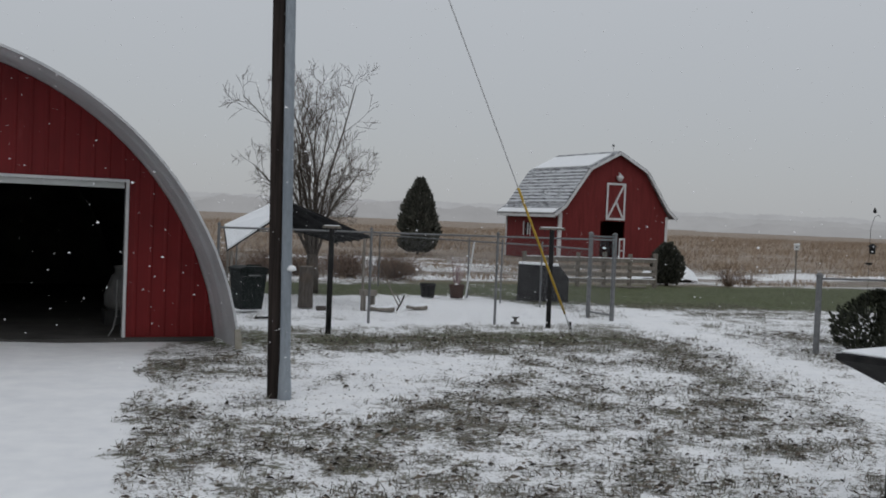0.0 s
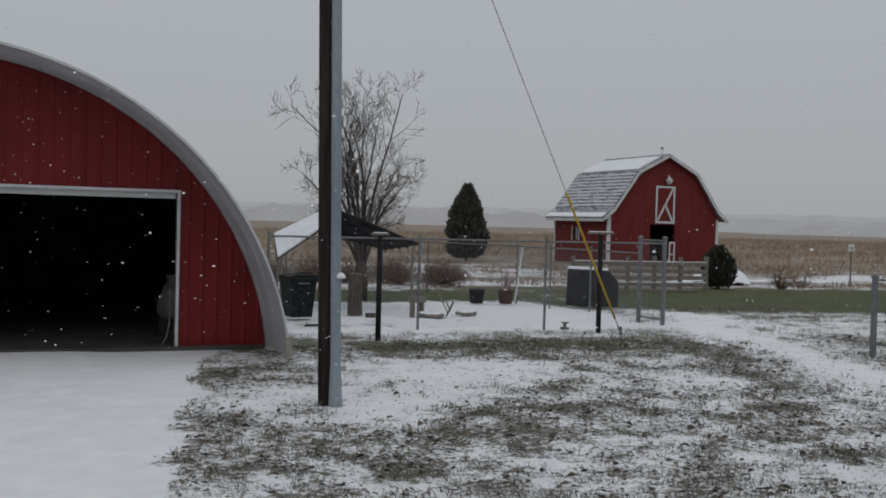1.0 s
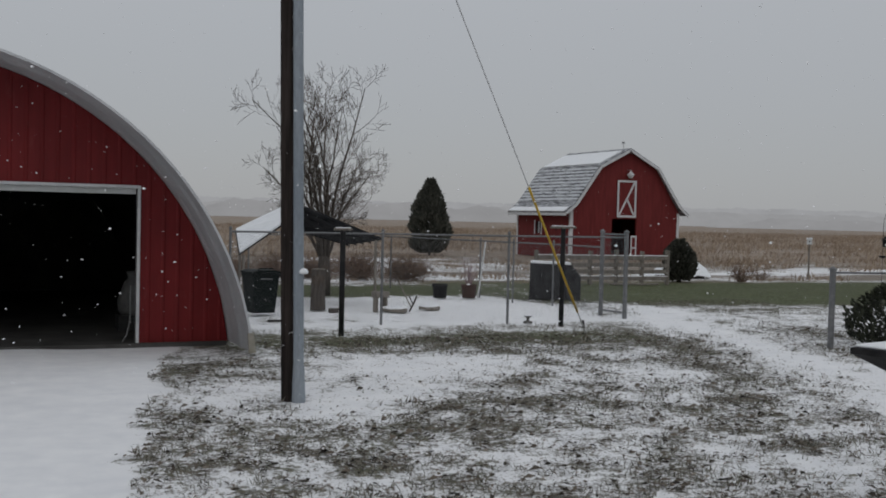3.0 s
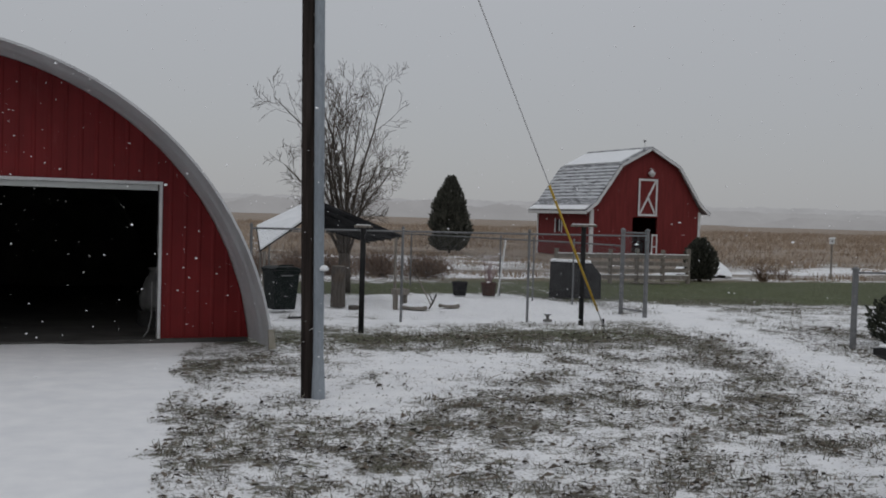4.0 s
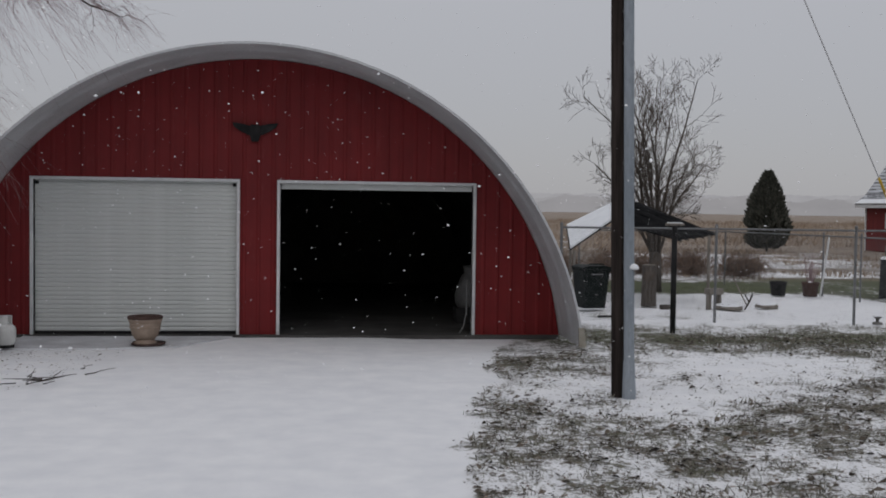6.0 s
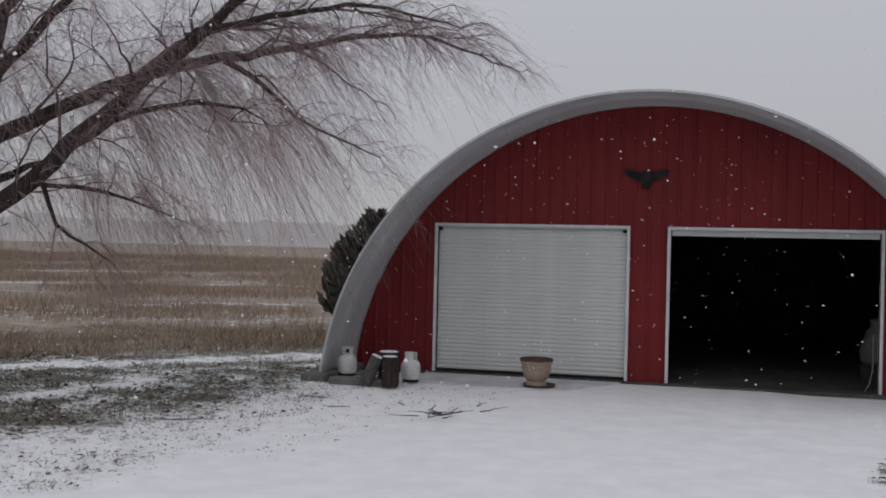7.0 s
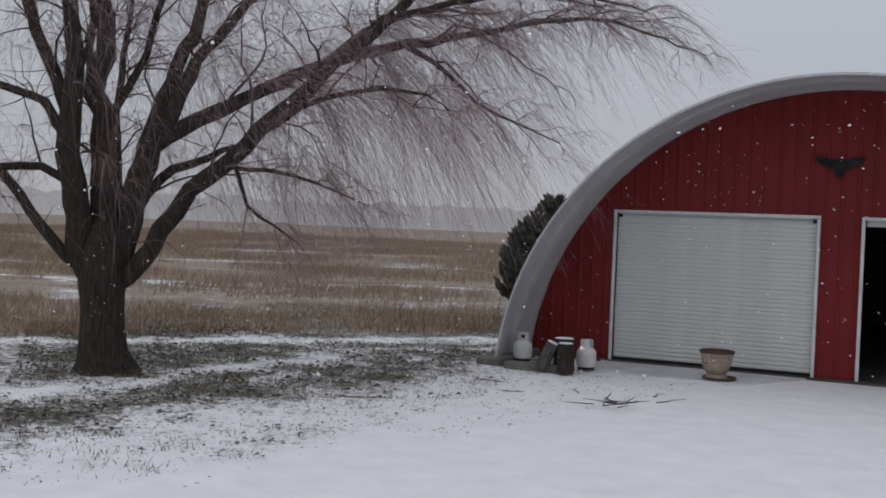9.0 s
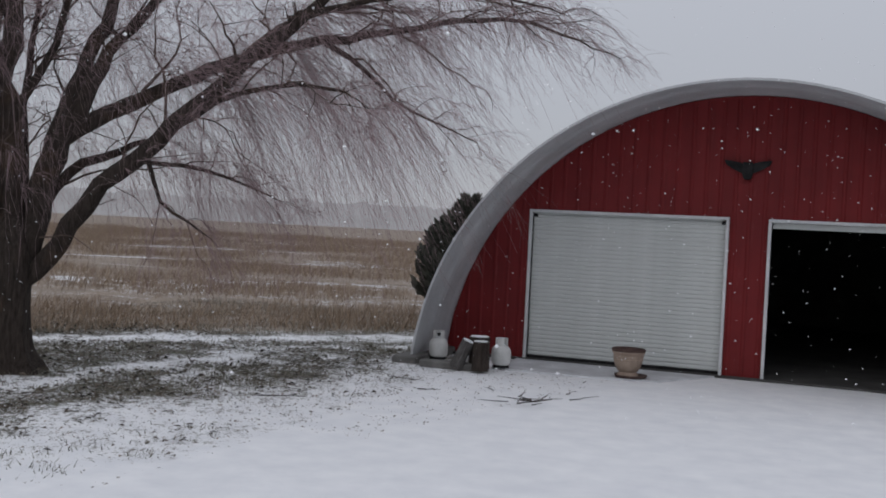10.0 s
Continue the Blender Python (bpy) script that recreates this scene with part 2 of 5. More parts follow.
# ---- mesh helpers ----
class Shape:
    """Vertices and faces of one part, gathered from simple forms."""

    def __init__(self):
        self.v, self.f = [], []

    def add(self, v, f):
        n = len(self.v)
        self.v += [tuple(p) for p in v]
        self.f += [tuple(i + n for i in q) for q in f]
        return self

    def box(self, x0, x1, y0, y1, z0, z1, c=0.0):
        """A box whose edges are cut off by c."""
        if c <= 0:
            v = [(x, y, z) for x in (x0, x1) for y in (y0, y1) for z in (z0, z1)]
            return self.add(v, [(0, 1, 3, 2), (4, 6, 7, 5), (0, 4, 5, 1), (2, 3, 7, 6), (0, 2, 6, 4), (1, 5, 7, 3)])
        bm = bmesh.new()
        bmesh.ops.create_cube(bm, size=1)
        for p in bm.verts:
            p.co = ((x0 + x1) / 2 + p.co.x * (x1 - x0), (y0 + y1) / 2 + p.co.y * (y1 - y0), (z0 + z1) / 2 + p.co.z * (z1 - z0))
        bmesh.ops.bevel(bm, geom=bm.edges[:], offset=c, segments=1, affect="EDGES")
        bm.verts.index_update()
        self.add([p.co[:] for p in bm.verts], [[q.index for q in f.verts] for f in bm.faces])
        bm.free()
        return self

    def tube(self, pts, radii, n=8, cap=True):
        """A round bar through pts."""
        pts = [Vector(p) for p in pts]
        if isinstance(radii, (int, float)):
            radii = [radii] * len(pts)
        v, f = [], []
        side = None
        for i, p in enumerate(pts):
            d = (pts[min(i + 1, len(pts) - 1)] - pts[max(i - 1, 0)]).normalized()
            if side is None:
                side = d.orthogonal().normalized()
            else:
                side = (side - d * side.dot(d)).normalized()
            up = d.cross(side)
            for k in range(n):
                a = 2 * math.pi * k / n
                v.append(p + (side * math.cos(a) + up * math.sin(a)) * radii[i])
        for i in range(len(pts) - 1):
            for k in range(n):
                a, b = i * n + k, i * n + (k + 1) % n
                f.append((a, b, b + n, a + n))
        if cap:
            f.append(tuple(range(n))[::-1])
            f.append(tuple(range((len(pts) - 1) * n, len(pts) * n)))
        return self.add(v, f)

    def lathe(self, prof, n=24, at=(0, 0)):
        """A turned form from (radius, height) pairs; radius 0 closes it."""
        v, f, rows = [], [], []
        for r, z in prof:
            if r <= 1e-6:
                rows.append([len(v)])
                v.append((at[0], at[1], z))
            else:
                rows.append(list(range(len(v), len(v) + n)))
                v += [(at[0] + r * math.cos(2 * math.pi * k / n), at[1] + r * math.sin(2 * math.pi * k / n), z) for k in range(n)]
        for a, b in zip(rows, rows[1:]):
            for k in range(n):
                q = (a[k % len(a)], a[(k + 1) % len(a)], b[(k + 1) % len(b)], b[k % len(b)])
                q = tuple(dict.fromkeys(q))
                if len(q) > 2:
                    f.append(q)
        return self.add(v, f)

    def prism(self, poly, y0, y1):
        """A polygon of (x, z) pairs, drawn out along y."""
        n = len(poly)
        v = [(x, y0, z) for x, z in poly] + [(x, y1, z) for x, z in poly]
        f = [tuple(range(n)), tuple(range(2 * n - 1, n - 1, -1))]
        f += [(k, k + n, (k + 1) % n + n, (k + 1) % n) for k in range(n)]
        return self.add(v, f)

    def wobble(self, amount, scale):
        self.v = [tuple(Vector(p) + noise.noise_vector(Vector(p) * scale) * amount) for p in self.v]
        return self

    def mesh(self, name, material, smooth=False):
        me = bpy.data.meshes.new(name)
        me.from_pydata(self.v, [], self.f)
        me.materials.append(material)
        if smooth:
            me.polygons.foreach_set("use_smooth", [True] * len(me.polygons))
        me.update()
        return me


def thing(name, label, category, at=(0, 0, 0), turn=0.0, group="", kind=""):
    """An Empty at a thing's base."""
    ob = tagged(new(name), label, category, group, kind)
    ob.matrix_basis = pose(*at, 0, 0, turn)
    ob.empty_display_size = 0.1
    return ob


def part(name, shape, material, parent=None, label="", smooth=False):
    ob = new(name, shape.mesh(name, MAT[material], smooth))
    if parent:
        ob.parent = parent
    return tagged(ob, label)


def single(name, shape, material, label, category, at=(0, 0, 0), turn=0.0, group="", kind="", smooth=False):
    """A thing of one mesh."""
    ob = tagged(new(name, shape.mesh(name, MAT[material], smooth)), label, category, group, kind)
    ob.matrix_basis = pose(*at, 0, 0, turn)
    return ob


rng = random.Random(7)

# ---- the ground ----
GX, GY, GR, GZ = -1.10, 15.6, 5.03, -0.55      # arched garage: middle, front edge, radius, height of the arc's centre
WALL_Y = 17.2                                   # its red end wall


def smooth(a, b, x):
    t = min(max((x - a) / (b - a), 0), 1)
    return t * t * (3 - 2 * t)


def wob(x, y, s, k=0):
    return noise.noise(Vector((x * s, y * s, k)))


def bump2(x, y, cx, cy, rx, ry):
    return math.exp(-((x - cx) / rx) ** 2 - ((y - cy) / ry) ** 2)


# snowy hollows and bare clumps of the lawn: middle, half widths, strength
WHITE = ((5.5, 13.7, 1.5, 1.2, 0.26), (3.5, 11.4, 1.0, 1.1, 0.26), (8.6, 12.3, 1.0, 0.7, 0.24), (2.3, 12.2, 0.8, 0.4, 0.16), (6.9, 7.0, 1.0, 0.45, 0.2), (6.0, 9.1, 0.7, 0.25, 0.12), (3.0, 7.9, 0.7, 0.3, 0.1))
DARK = ((5.1, 10.7, 0.9, 0.28, 0.2), (6.55, 10.9, 0.4, 0.25, 0.2), (6.7, 12.3, 0.3, 0.8, 0.16), (10.0, 12.7, 0.6, 0.9, 0.14), (2.9, 14.4, 1.0, 0.6, 0.14), (11.0, 14.8, 0.6, 1.1, 0.14), (4.4, 9.6, 1.3, 0.5, 0.08), (1.9, 9.7, 0.8, 0.5, 0.08), (7.4, 9.0, 0.9, 0.5, 0.1))


def drift(x, y):
    """Strips of snow lying across the prairie behind the willow."""
    if x > 0:
        return 0.0
    s, q = 0.85 * y - 0.5 * x, 0.5 * y + 0.85 * x
    n = noise.noise(Vector((s * 0.16, q * 0.035, 2))) + 0.5 * noise.noise(Vector((s * 0.5, q * 0.12, 5)))
    return smooth(0.12, 0.4, n + 0.5 * noise.noise(Vector((x * 0.7, y * 0.7, 8)))) * smooth(38, 50, y - x)


def cover(x, y):
    """How bare, how green and how straw-dry the turf is at a place."""
    w = wob(x, y, 0.35) * 0.9 + wob(x, y, 1.6, 3) * 0.35
    bare, green, dry = 0.535, 0.32, 0.0
    bare += 0.04 * wob(x, y, 0.25, 5) + 0.09 * wob(x, y, 0.8, 9) + 0.17 * wob(x, y, 2.1, 13) + 0.012 * (1 - smooth(10.3, 12.3, y)) * smooth(0, 1, x)
    edge = 0.88 + 0.2 * (y - 8) + 0.35 * wob(x, y, 0.9, 1) + 0.18 * wob(x, y, 3.5, 7)
    if x > edge - 0.5:
        xw, yw = x + 0.5 * w, y + 0.4 * w
        ring = math.exp(-((yw - 16.9 + 0.012 * (x - 6) ** 2) / 1.0) ** 2) * smooth(3.0, 4.5, x) * (1 - smooth(11.0, 12.4, x))
        bare += 0.17 * ring
        green += 0.5 * ring
        for cx, cy, rx, ry, k in WHITE:
            bare -= 0.72 * k * bump2(xw, yw, cx, cy, rx, ry)
        for cx, cy, rx, ry, k in DARK:
            bare += 0.7 * k * bump2(xw, yw, cx, cy, rx, ry)
        lane = float(np.interp(y, [6, 9.35, 11.8, 15.0, 18.4, 21], [7.4, 10.2, 11.8, 12.9, 13.5, 15.0]))
        bare -= 0.19 * math.exp(-((xw - lane) / 0.75) ** 2) * smooth(7.0, 9.5, y)
        bare -= 0.05 * smooth(13.0, 13.8, x) * smooth(16.0, 18.0, y) * (1 - smooth(19.5, 21.0, y))
    # the snowy dog yard behind the fence
    if 3.9 < x < 13.6 and y > 17.8:
        yard = smooth(18.5, 19.5, y + 0.3 * w) * (1 - smooth(25.4, 26.4, y + 0.5 * w)) * (1 - smooth(12.8, 13.6, x))
        bare -= 0.26 * yard * (1 - 0.75 * bump2(x, y, 6.0, 20.4, 1.6, 0.8) - 0.45 * max(wob(x, y, 0.9, 31), 0))
    # mown green strip, then a white track, then rough ground
    g = smooth(21.5, 24, y + 0.25 * (x - 18) + 0.5 * w) * (1 - smooth(31.5, 33.0, y + 0.12 * (x - 20) + 0.5 * w)) * smooth(12.5, 14.5, x)
    g2 = smooth(26.0, 27.0, y + 0.5 * w) * (1 - smooth(30.0, 31.5, y + w)) * (1 - smooth(12, 16, x)) * smooth(2, 6, x)
    g = max(g, g2)
    bare += 0.34 * g
    green += 0.9 * g
    if y > 30 and x > 0:
        q = smooth(30, 33, y)
        bare += q * (0.11 + 0.36 * wob(x * 0.5, y, 0.17, 11) + 0.26 * wob(x, y, 0.5, 6))
        bare -= 0.17 * math.exp(-((y - 0.16 * (x - 26) - 36.2 - 0.8 * w) / 1.5) ** 2) * smooth(20, 24, x)
        green -= 0.3 * q
        far = smooth(42, 60, y + 0.3 * max(x - 20, 0))
        bare += 0.22 * far + 0.35 * smooth(90, 160, y + 0.3 * max(x - 20, 0))
        dry = max(far, 0.5 * q)
    # towards the willow: turf and leaf litter in bands along the track, then the prairie
    u = (y - x - 26) / 1.414 + 0.35 * w
    if x < edge:
        bound = -7.7 + 0.56 * min(max(y - 8, 0), 8)
        turf = smooth(bound - 0.3, bound + 0.7, u)
        white = 0.12 + 0.32 * smooth(bound - 4.2, bound - 0.2, u) + 0.14 * wob(x, y, 1.7, 17) * smooth(bound - 4.2, bound - 0.5, u)
        bare = white + (bare + 0.075 - white) * turf
        bare -= 0.16 * math.exp(-((u - bound - 1.9) / 0.3) ** 2) * turf
        bare -= 0.17 * math.exp(-((u - 0.1) / 0.5) ** 2)
        bare += 0.05 * math.exp(-((u + 1.4) / 0.7) ** 2)
        green += 0.08 * math.exp(-((u + 1.4) / 0.7) ** 2) - 0.04 - 0.2 * smooth(0.5, 2, u)
        field = smooth(0.7, 2.0, u)
        bare += field * (0.14 + 0.22 * wob(x * 0.6, y * 0.8, 0.16, 15) + 0.14 * wob(x, y, 0.6, 19) + 0.12 * smooth(40, 80, y - x) + 0.4 * smooth(150, 240, y - x) - 0.3 * drift(x, y))
        dry = field
    t = smooth(edge - 0.12, edge + 0.25, x)
    if y < 17.8 and x > -5 and x < edge + 0.3:
        bare = bare * t
    return bare, min(max(green, 0), 1), dry


def ground():
    """One sheet, fine near the yard and coarse towards the horizon."""
    def ticks(lo, hi, a, b, step):
        out, t = [], a
        while t <= b + 1e-6:
            out.append(t)
            t += step
        s = step
        while out[-1] < hi:
            s *= 1.16
            out.append(min(out[-1] + s, hi))
        s = step
        while out[0] > lo:
            s *= 1.16
            out.insert(0, max(out[0] - s, lo))
        return out
    xs, ys = ticks(-1800, 1800, -16, 22, 0.16), ticks(-1800, 2200, 4, 34, 0.16)
    v, bare, green, dry = [], [], [], []
    for y in ys:
        for x in xs:
            near = 1 - smooth(30, 60, math.hypot(x, y - 12))
            inside = (1 - smooth(4.8, 5.3, abs(x - GX))) * smooth(15.2, 15.7, y) * (1 - smooth(28, 30, y))
            z = (0.035 * wob(x, y, 0.5, 21) + 0.03 * wob(x, y, 2.2, 23)) * near * (1 - inside) - 0.03 - 0.03 * inside
            drive = (1 - smooth(0.6, 1.6, x)) * smooth(-7, -5.5, x) * (1 - smooth(17, 18, y))
            z = -0.03 + (z + 0.03) * (1 - 0.96 * drive)
            if abs(x) > 60 or y > 80:
                z += 0.004 * min(max(y - 80, 0), 200) * 0.3
            v.append((x, y, z))
            b, g, r = cover(x, y)
            dry.append(r)
            bare.append(b)
            green.append(g)
    nx = len(xs)
    f = [(j * nx + i, j * nx + i + 1, (j + 1) * nx + i + 1, (j + 1) * nx + i) for j in range(len(ys) - 1) for i in range(nx - 1)]
    me = bpy.data.meshes.new("ground")
    me.from_pydata(v, [], f)
    me.materials.append(MAT["ground"])
    me.polygons.foreach_set("use_smooth", [True] * len(f))
    for name, values in (("bare", bare), ("green", green), ("dry", dry)):
        a = me.attributes.new(name, "FLOAT", "POINT")
        a.data.foreach_set("value", values)
    return tagged(new("ground", me), "turf and leaf litter under thin patchy snow", "ground", kind="structure")


ground()


# ---- arched steel garage ----
def arc_z(x, r):
    d = r * r - (x - GX) ** 2
    return GZ + math.sqrt(d) if d > 0 else 0.0


def arch_shell(y0, y1, ribs):
    """One arch panel, corrugated along its length, with an outer and an inner skin."""
    s = Shape()
    half = math.acos(-GZ / GR)
    n = 48
    prof = []
    for k in range(ribs):
        a, w = y0 + (y1 - y0) * k / ribs, (y1 - y0) / ribs
        prof += [(a, 0.0), (a + 0.12 * w, 0.0), (a + 0.3 * w, 0.022), (a + 0.7 * w, 0.022), (a + 0.88 * w, 0.0)]
    prof.append((y1, 0.0))
    rows = []
    for y, d in prof:
        rows.append([(GX + (GR - 0.022 + d) * math.cos(t), y, max(GZ + (GR - 0.022 + d) * math.sin(t), -0.02))
                     for t in (math.pi / 2 - half + 2 * half * k / n for k in range(n + 1))])
    inner = [[(GX + (p[0] - GX) * 0.993, p[1], GZ + (p[2] - GZ) * 0.993) for p in row] for row in rows]
    m = n + 1
    v = [p for row in rows for p in row] + [p for row in inner for p in row]
    off = len(rows) * m
    f = []
    for j in range(len(rows) - 1):
        for k in range(n):
            a = j * m + k
            f.append((a, a + 1, a + m + 1, a + m))
            f.append((off + a, off + a + m, off + a + m + 1, off + a + 1))
    for j in (0, len(rows) - 1):
        for k in range(n):
            a = j * m + k
            f.append((a, a + off, a + off + 1, a + 1))
    return s.add(v, f)


def siding(x0, x1, openings):
    """Ribbed sheets of the end wall between x0 and x1, cut round the openings and under the arch."""
    s = Shape()
    xs = {x0, x1}
    k = math.floor(x0 / 0.2286)
    while k * 0.2286 < x1:
        for o in (0.0, 0.02, 0.05, 0.07):
            if x0 < k * 0.2286 + o < x1:
                xs.add(k * 0.2286 + o)
        k += 1
    for a, b, t in openings:
        xs |= {e for e in (a, b) if x0 < e < x1}
    half = math.sqrt((GR * 0.993 - 0.03) ** 2 - GZ ** 2)
    xs |= {e for e in (GX - half, GX + half) if x0 < e < x1}
    xs = sorted(xs)

    def depth(x):
        u = x - math.floor(x / 0.2286) * 0.2286
        return -0.012 * min(1, max(0, min(u, 0.07 - u) / 0.02)) if u < 0.07 else 0.0
    for a, b in zip(xs, xs[1:]):
        mid_x = (a + b) / 2
        lo = max([t for p, q, t in openings if p < mid_x < q] + [0.0])
        za, zb = arc_z(a, GR * 0.993 - 0.03), arc_z(b, GR * 0.993 - 0.03)
        if max(za, zb) <= lo + 0.01 or mid_x < GX - half or mid_x > GX + half:
            continue
        za, zb = max(za, lo + 0.002), max(zb, lo + 0.002)
        ya, yb, yk = WALL_Y + depth(a), WALL_Y + depth(b), WALL_Y + 0.09
        v = [(a, ya, lo), (b, yb, lo), (b, yb, zb), (a, ya, za), (a, yk, lo), (b, yk, lo), (b, yk, zb), (a, yk, za)]
        s.add(v, [(0, 1, 2, 3), (5, 4, 7, 6), (0, 4, 5, 1), (3, 2, 6, 7), (0, 3, 7, 4), (1, 5, 6, 2)])
    return s


DOORS = ((-4.6, -1.455, 2.45), (-0.765, 2.365, 2.445))   # closed and open roller door: from x, to x, height
garage = thing("arched_garage", "round-roofed steel garage with red ribbed end wall, one door open", "garage", (0, 0, 0))
y = GY
while y < 29:
    part("arch_panel", arch_shell(y, y + 0.8, 1), "steel", garage, "curved galvanised steel sheet", smooth=False)
    y += 0.8
edge_x = GX - GR
while edge_x < GX + GR:
    sh = siding(edge_x, min(edge_x + 0.9144, GX + GR), DOORS)
    if sh.v:
        part("siding_panel", sh, "red", garage, "red ribbed steel sheet")
    edge_x += 0.9144
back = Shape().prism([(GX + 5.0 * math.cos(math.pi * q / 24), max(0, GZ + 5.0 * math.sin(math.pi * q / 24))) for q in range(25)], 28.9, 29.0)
part("back_wall", back, "inner", garage, "back wall, garage shade in its near-black")
# added near-black skin under the arch, coloured as the garage's inner shade
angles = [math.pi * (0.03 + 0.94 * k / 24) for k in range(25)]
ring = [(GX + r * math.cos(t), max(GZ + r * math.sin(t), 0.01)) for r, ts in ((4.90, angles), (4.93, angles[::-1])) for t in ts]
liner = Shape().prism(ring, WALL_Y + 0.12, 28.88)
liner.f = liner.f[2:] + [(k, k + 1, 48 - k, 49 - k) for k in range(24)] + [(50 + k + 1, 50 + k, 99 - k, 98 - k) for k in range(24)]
part("lining", liner, "inner", garage, "added inner lining, garage shade in its near-black")
# floor tone darkened to carry the shade behind the open door
part("floor_slab", Shape().box(GX - 4.9, GX + 4.9, 17.08, 29.2, -0.2, 0.005, 0.01), "shaded_floor", garage, "bare concrete floor slab")
for sx in (-1, 1):
    part("footing", Shape().box(GX + sx * 4.96 - 0.2, GX + sx * 4.96 + 0.2, GY - (0.3 if sx < 0 else 0.15), 29.2, -0.2, 0.08 if sx < 0 else -0.07, 0.02).wobble(0.01, 3), "concrete", garage, "grey concrete footing")
part("foot_board", Shape().add([(GX + 4.9, GY - 0.012, 0.0), (GX + 5.01, GY - 0.012, 0.0), (GX + 5.01, GY + 0.03, 0.0), (GX + 4.9, GY + 0.03, 0.0), (GX + 4.88, GY - 0.012, 0.3), (GX + 4.965, GY - 0.012, 0.3), (GX + 4.965, GY + 0.03, 0.3), (GX + 4.88, GY + 0.03, 0.3)],
                              [(3, 2, 1, 0), (4, 5, 6, 7), (0, 1, 5, 4), (1, 2, 6, 5), (2, 3, 7, 6), (3, 0, 4, 7)]), "mossy", garage, "stained yellowish foot board")
part("front_curb", Shape().box(GX - 4.62, GX - 3.72, GY - 0.5, GY - 0.2, -0.1, 0.075, 0.02).wobble(0.02, 3), "concrete", garage, "weathered concrete curb")
apron = Shape().add([(x, y, z) for z in (-0.12, -0.006) for x, y in ((-4.72, 15.62), (-3.3, 15.6), (-2.2, 15.85), (-1.5, 17.07), (-4.72, 17.07))], [(4, 3, 2, 1, 0), (5, 6, 7, 8, 9), (0, 1, 6, 5), (1, 2, 7, 6), (2, 3, 8, 7), (3, 4, 9, 8), (4, 0, 5, 9)])
part("apron", apron, "slush", garage, "concrete apron under slush and thin snow")
for a, b, t in DOORS:
    fr = thing("door_frame", "", "", (0, 0, 0))
    for key in list(fr.keys()):
        del fr[key]
    fr.parent = garage
    part("jamb", Shape().box(a - 0.05, a, WALL_Y - 0.045, WALL_Y + 0.12, 0.0, t, 0.006), "white", fr)
    part("jamb", Shape().box(b, b + 0.05, WALL_Y - 0.045, WALL_Y + 0.12, 0.0, t, 0.006), "white", fr)
    part("head", Shape().box(a - 0.05, b + 0.05, WALL_Y - 0.047, WALL_Y + 0.12, t, t + 0.05, 0.006), "white", fr)
roller = thing("roller_door", "", "", (0, 0, 0))
for key in list(roller.keys()):
    del roller[key]
roller.parent = garage
tagged(roller, "closed off-white ribbed roller door")
slat = Shape()
a, b, t = DOORS[0]
slat.prism([(0, 0), (0.012, 0.008), (0.016, 0.02), (0.013, 0.05), (0.005, 0.062), (0.0, 0.07)], 0, b - a - 0.01)
slat.v = [(p[1] + a + 0.005, WALL_Y + 0.075 - p[0], p[2]) for p in slat.v]
slat_me = slat.mesh("slat", MAT["door_white"])
z = 0.05
while z < t + 0.02:
    ob = new("slat", slat_me)
    ob.parent = roller
    ob.location = (0, 0, z)
    z += 0.07
# bar coloured black to draw the shaded gap between door and slab
part("bottom_bar", Shape().box(a + 0.005, b - 0.005, WALL_Y + 0.05, WALL_Y + 0.09, 0.008, 0.052, 0.005), "black", roller, "bottom bar, black for the shaded gap under it")
part("lock_block", Shape().box(a + 0.01, a + 0.07, WALL_Y + 0.03, WALL_Y + 0.06, t - 0.07, t - 0.02, 0.005), "black", roller)
part("lock_block", Shape().box(b - 0.07, b - 0.01, WALL_Y + 0.03, WALL_Y + 0.06, t - 0.07, t - 0.02, 0.005), "black", roller)
a, b, t = DOORS[1]
part("door_roll", Shape().tube([(a, WALL_Y + 0.34, t + 0.16), (b, WALL_Y + 0.34, t + 0.16)], 0.2, 20), "door_white", garage, "rolled-up off-white door", True)
part("raised_edge", Shape().box(a + 0.01, b - 0.01, WALL_Y + 0.07, WALL_Y + 0.13, t - 0.09, t + 0.1, 0.006), "door_white", garage, "lower edge of the raised door")

# ---- pole with cable guard, guy wire ----
pole = thing("utility_pole", "dark tarred wooden utility pole with a grey cable guard", "utility pole", (3.31, 11.66, 0))
lean = Vector((-0.0205, 0.0, 1)).normalized()
part("shaft", Shape().tube([lean * h for h in (-0.3, 0, 2, 4, 6, 9.3)], [0.092, 0.09, 0.09, 0.088, 0.086, 0.08], 20).wobble(0.005, 4), "pole_wood", pole, "dark tarred wood", True)
part("cable_guard", Shape().tube([lean * h + Vector((0.085, -0.11, 0)) for h in (-0.16, 0.03, 0.35, 0.42, 3, 6, 8.4)], [0.08, 0.078, 0.066, 0.06, 0.058, 0.058, 0.058], 14), "guard", pole, "grey plastic cable guard", True)
for h in (1.5, 2.62, 3.95, 4.3):
    part("strap", Shape().tube([lean * h + Vector((0.085, -0.085, -0.015)), lean * h + Vector((0.085, -0.085, 0.015))], 0.065, 14), "grey_pipe", pole, "metal strap")
knob = part("knob", Shape().lathe([(0, 0), (0.05, 0.01), (0.055, 0.03), (0.04, 0.06), (0, 0.075)], 14, (0.1, -0.16)), "snow", pole, "snow-capped knob", True)
knob.location.z = 1.42
foot, tip = Vector((10.66, 17.2, 0.0)), Vector((3.28, 11.72, 9.03))
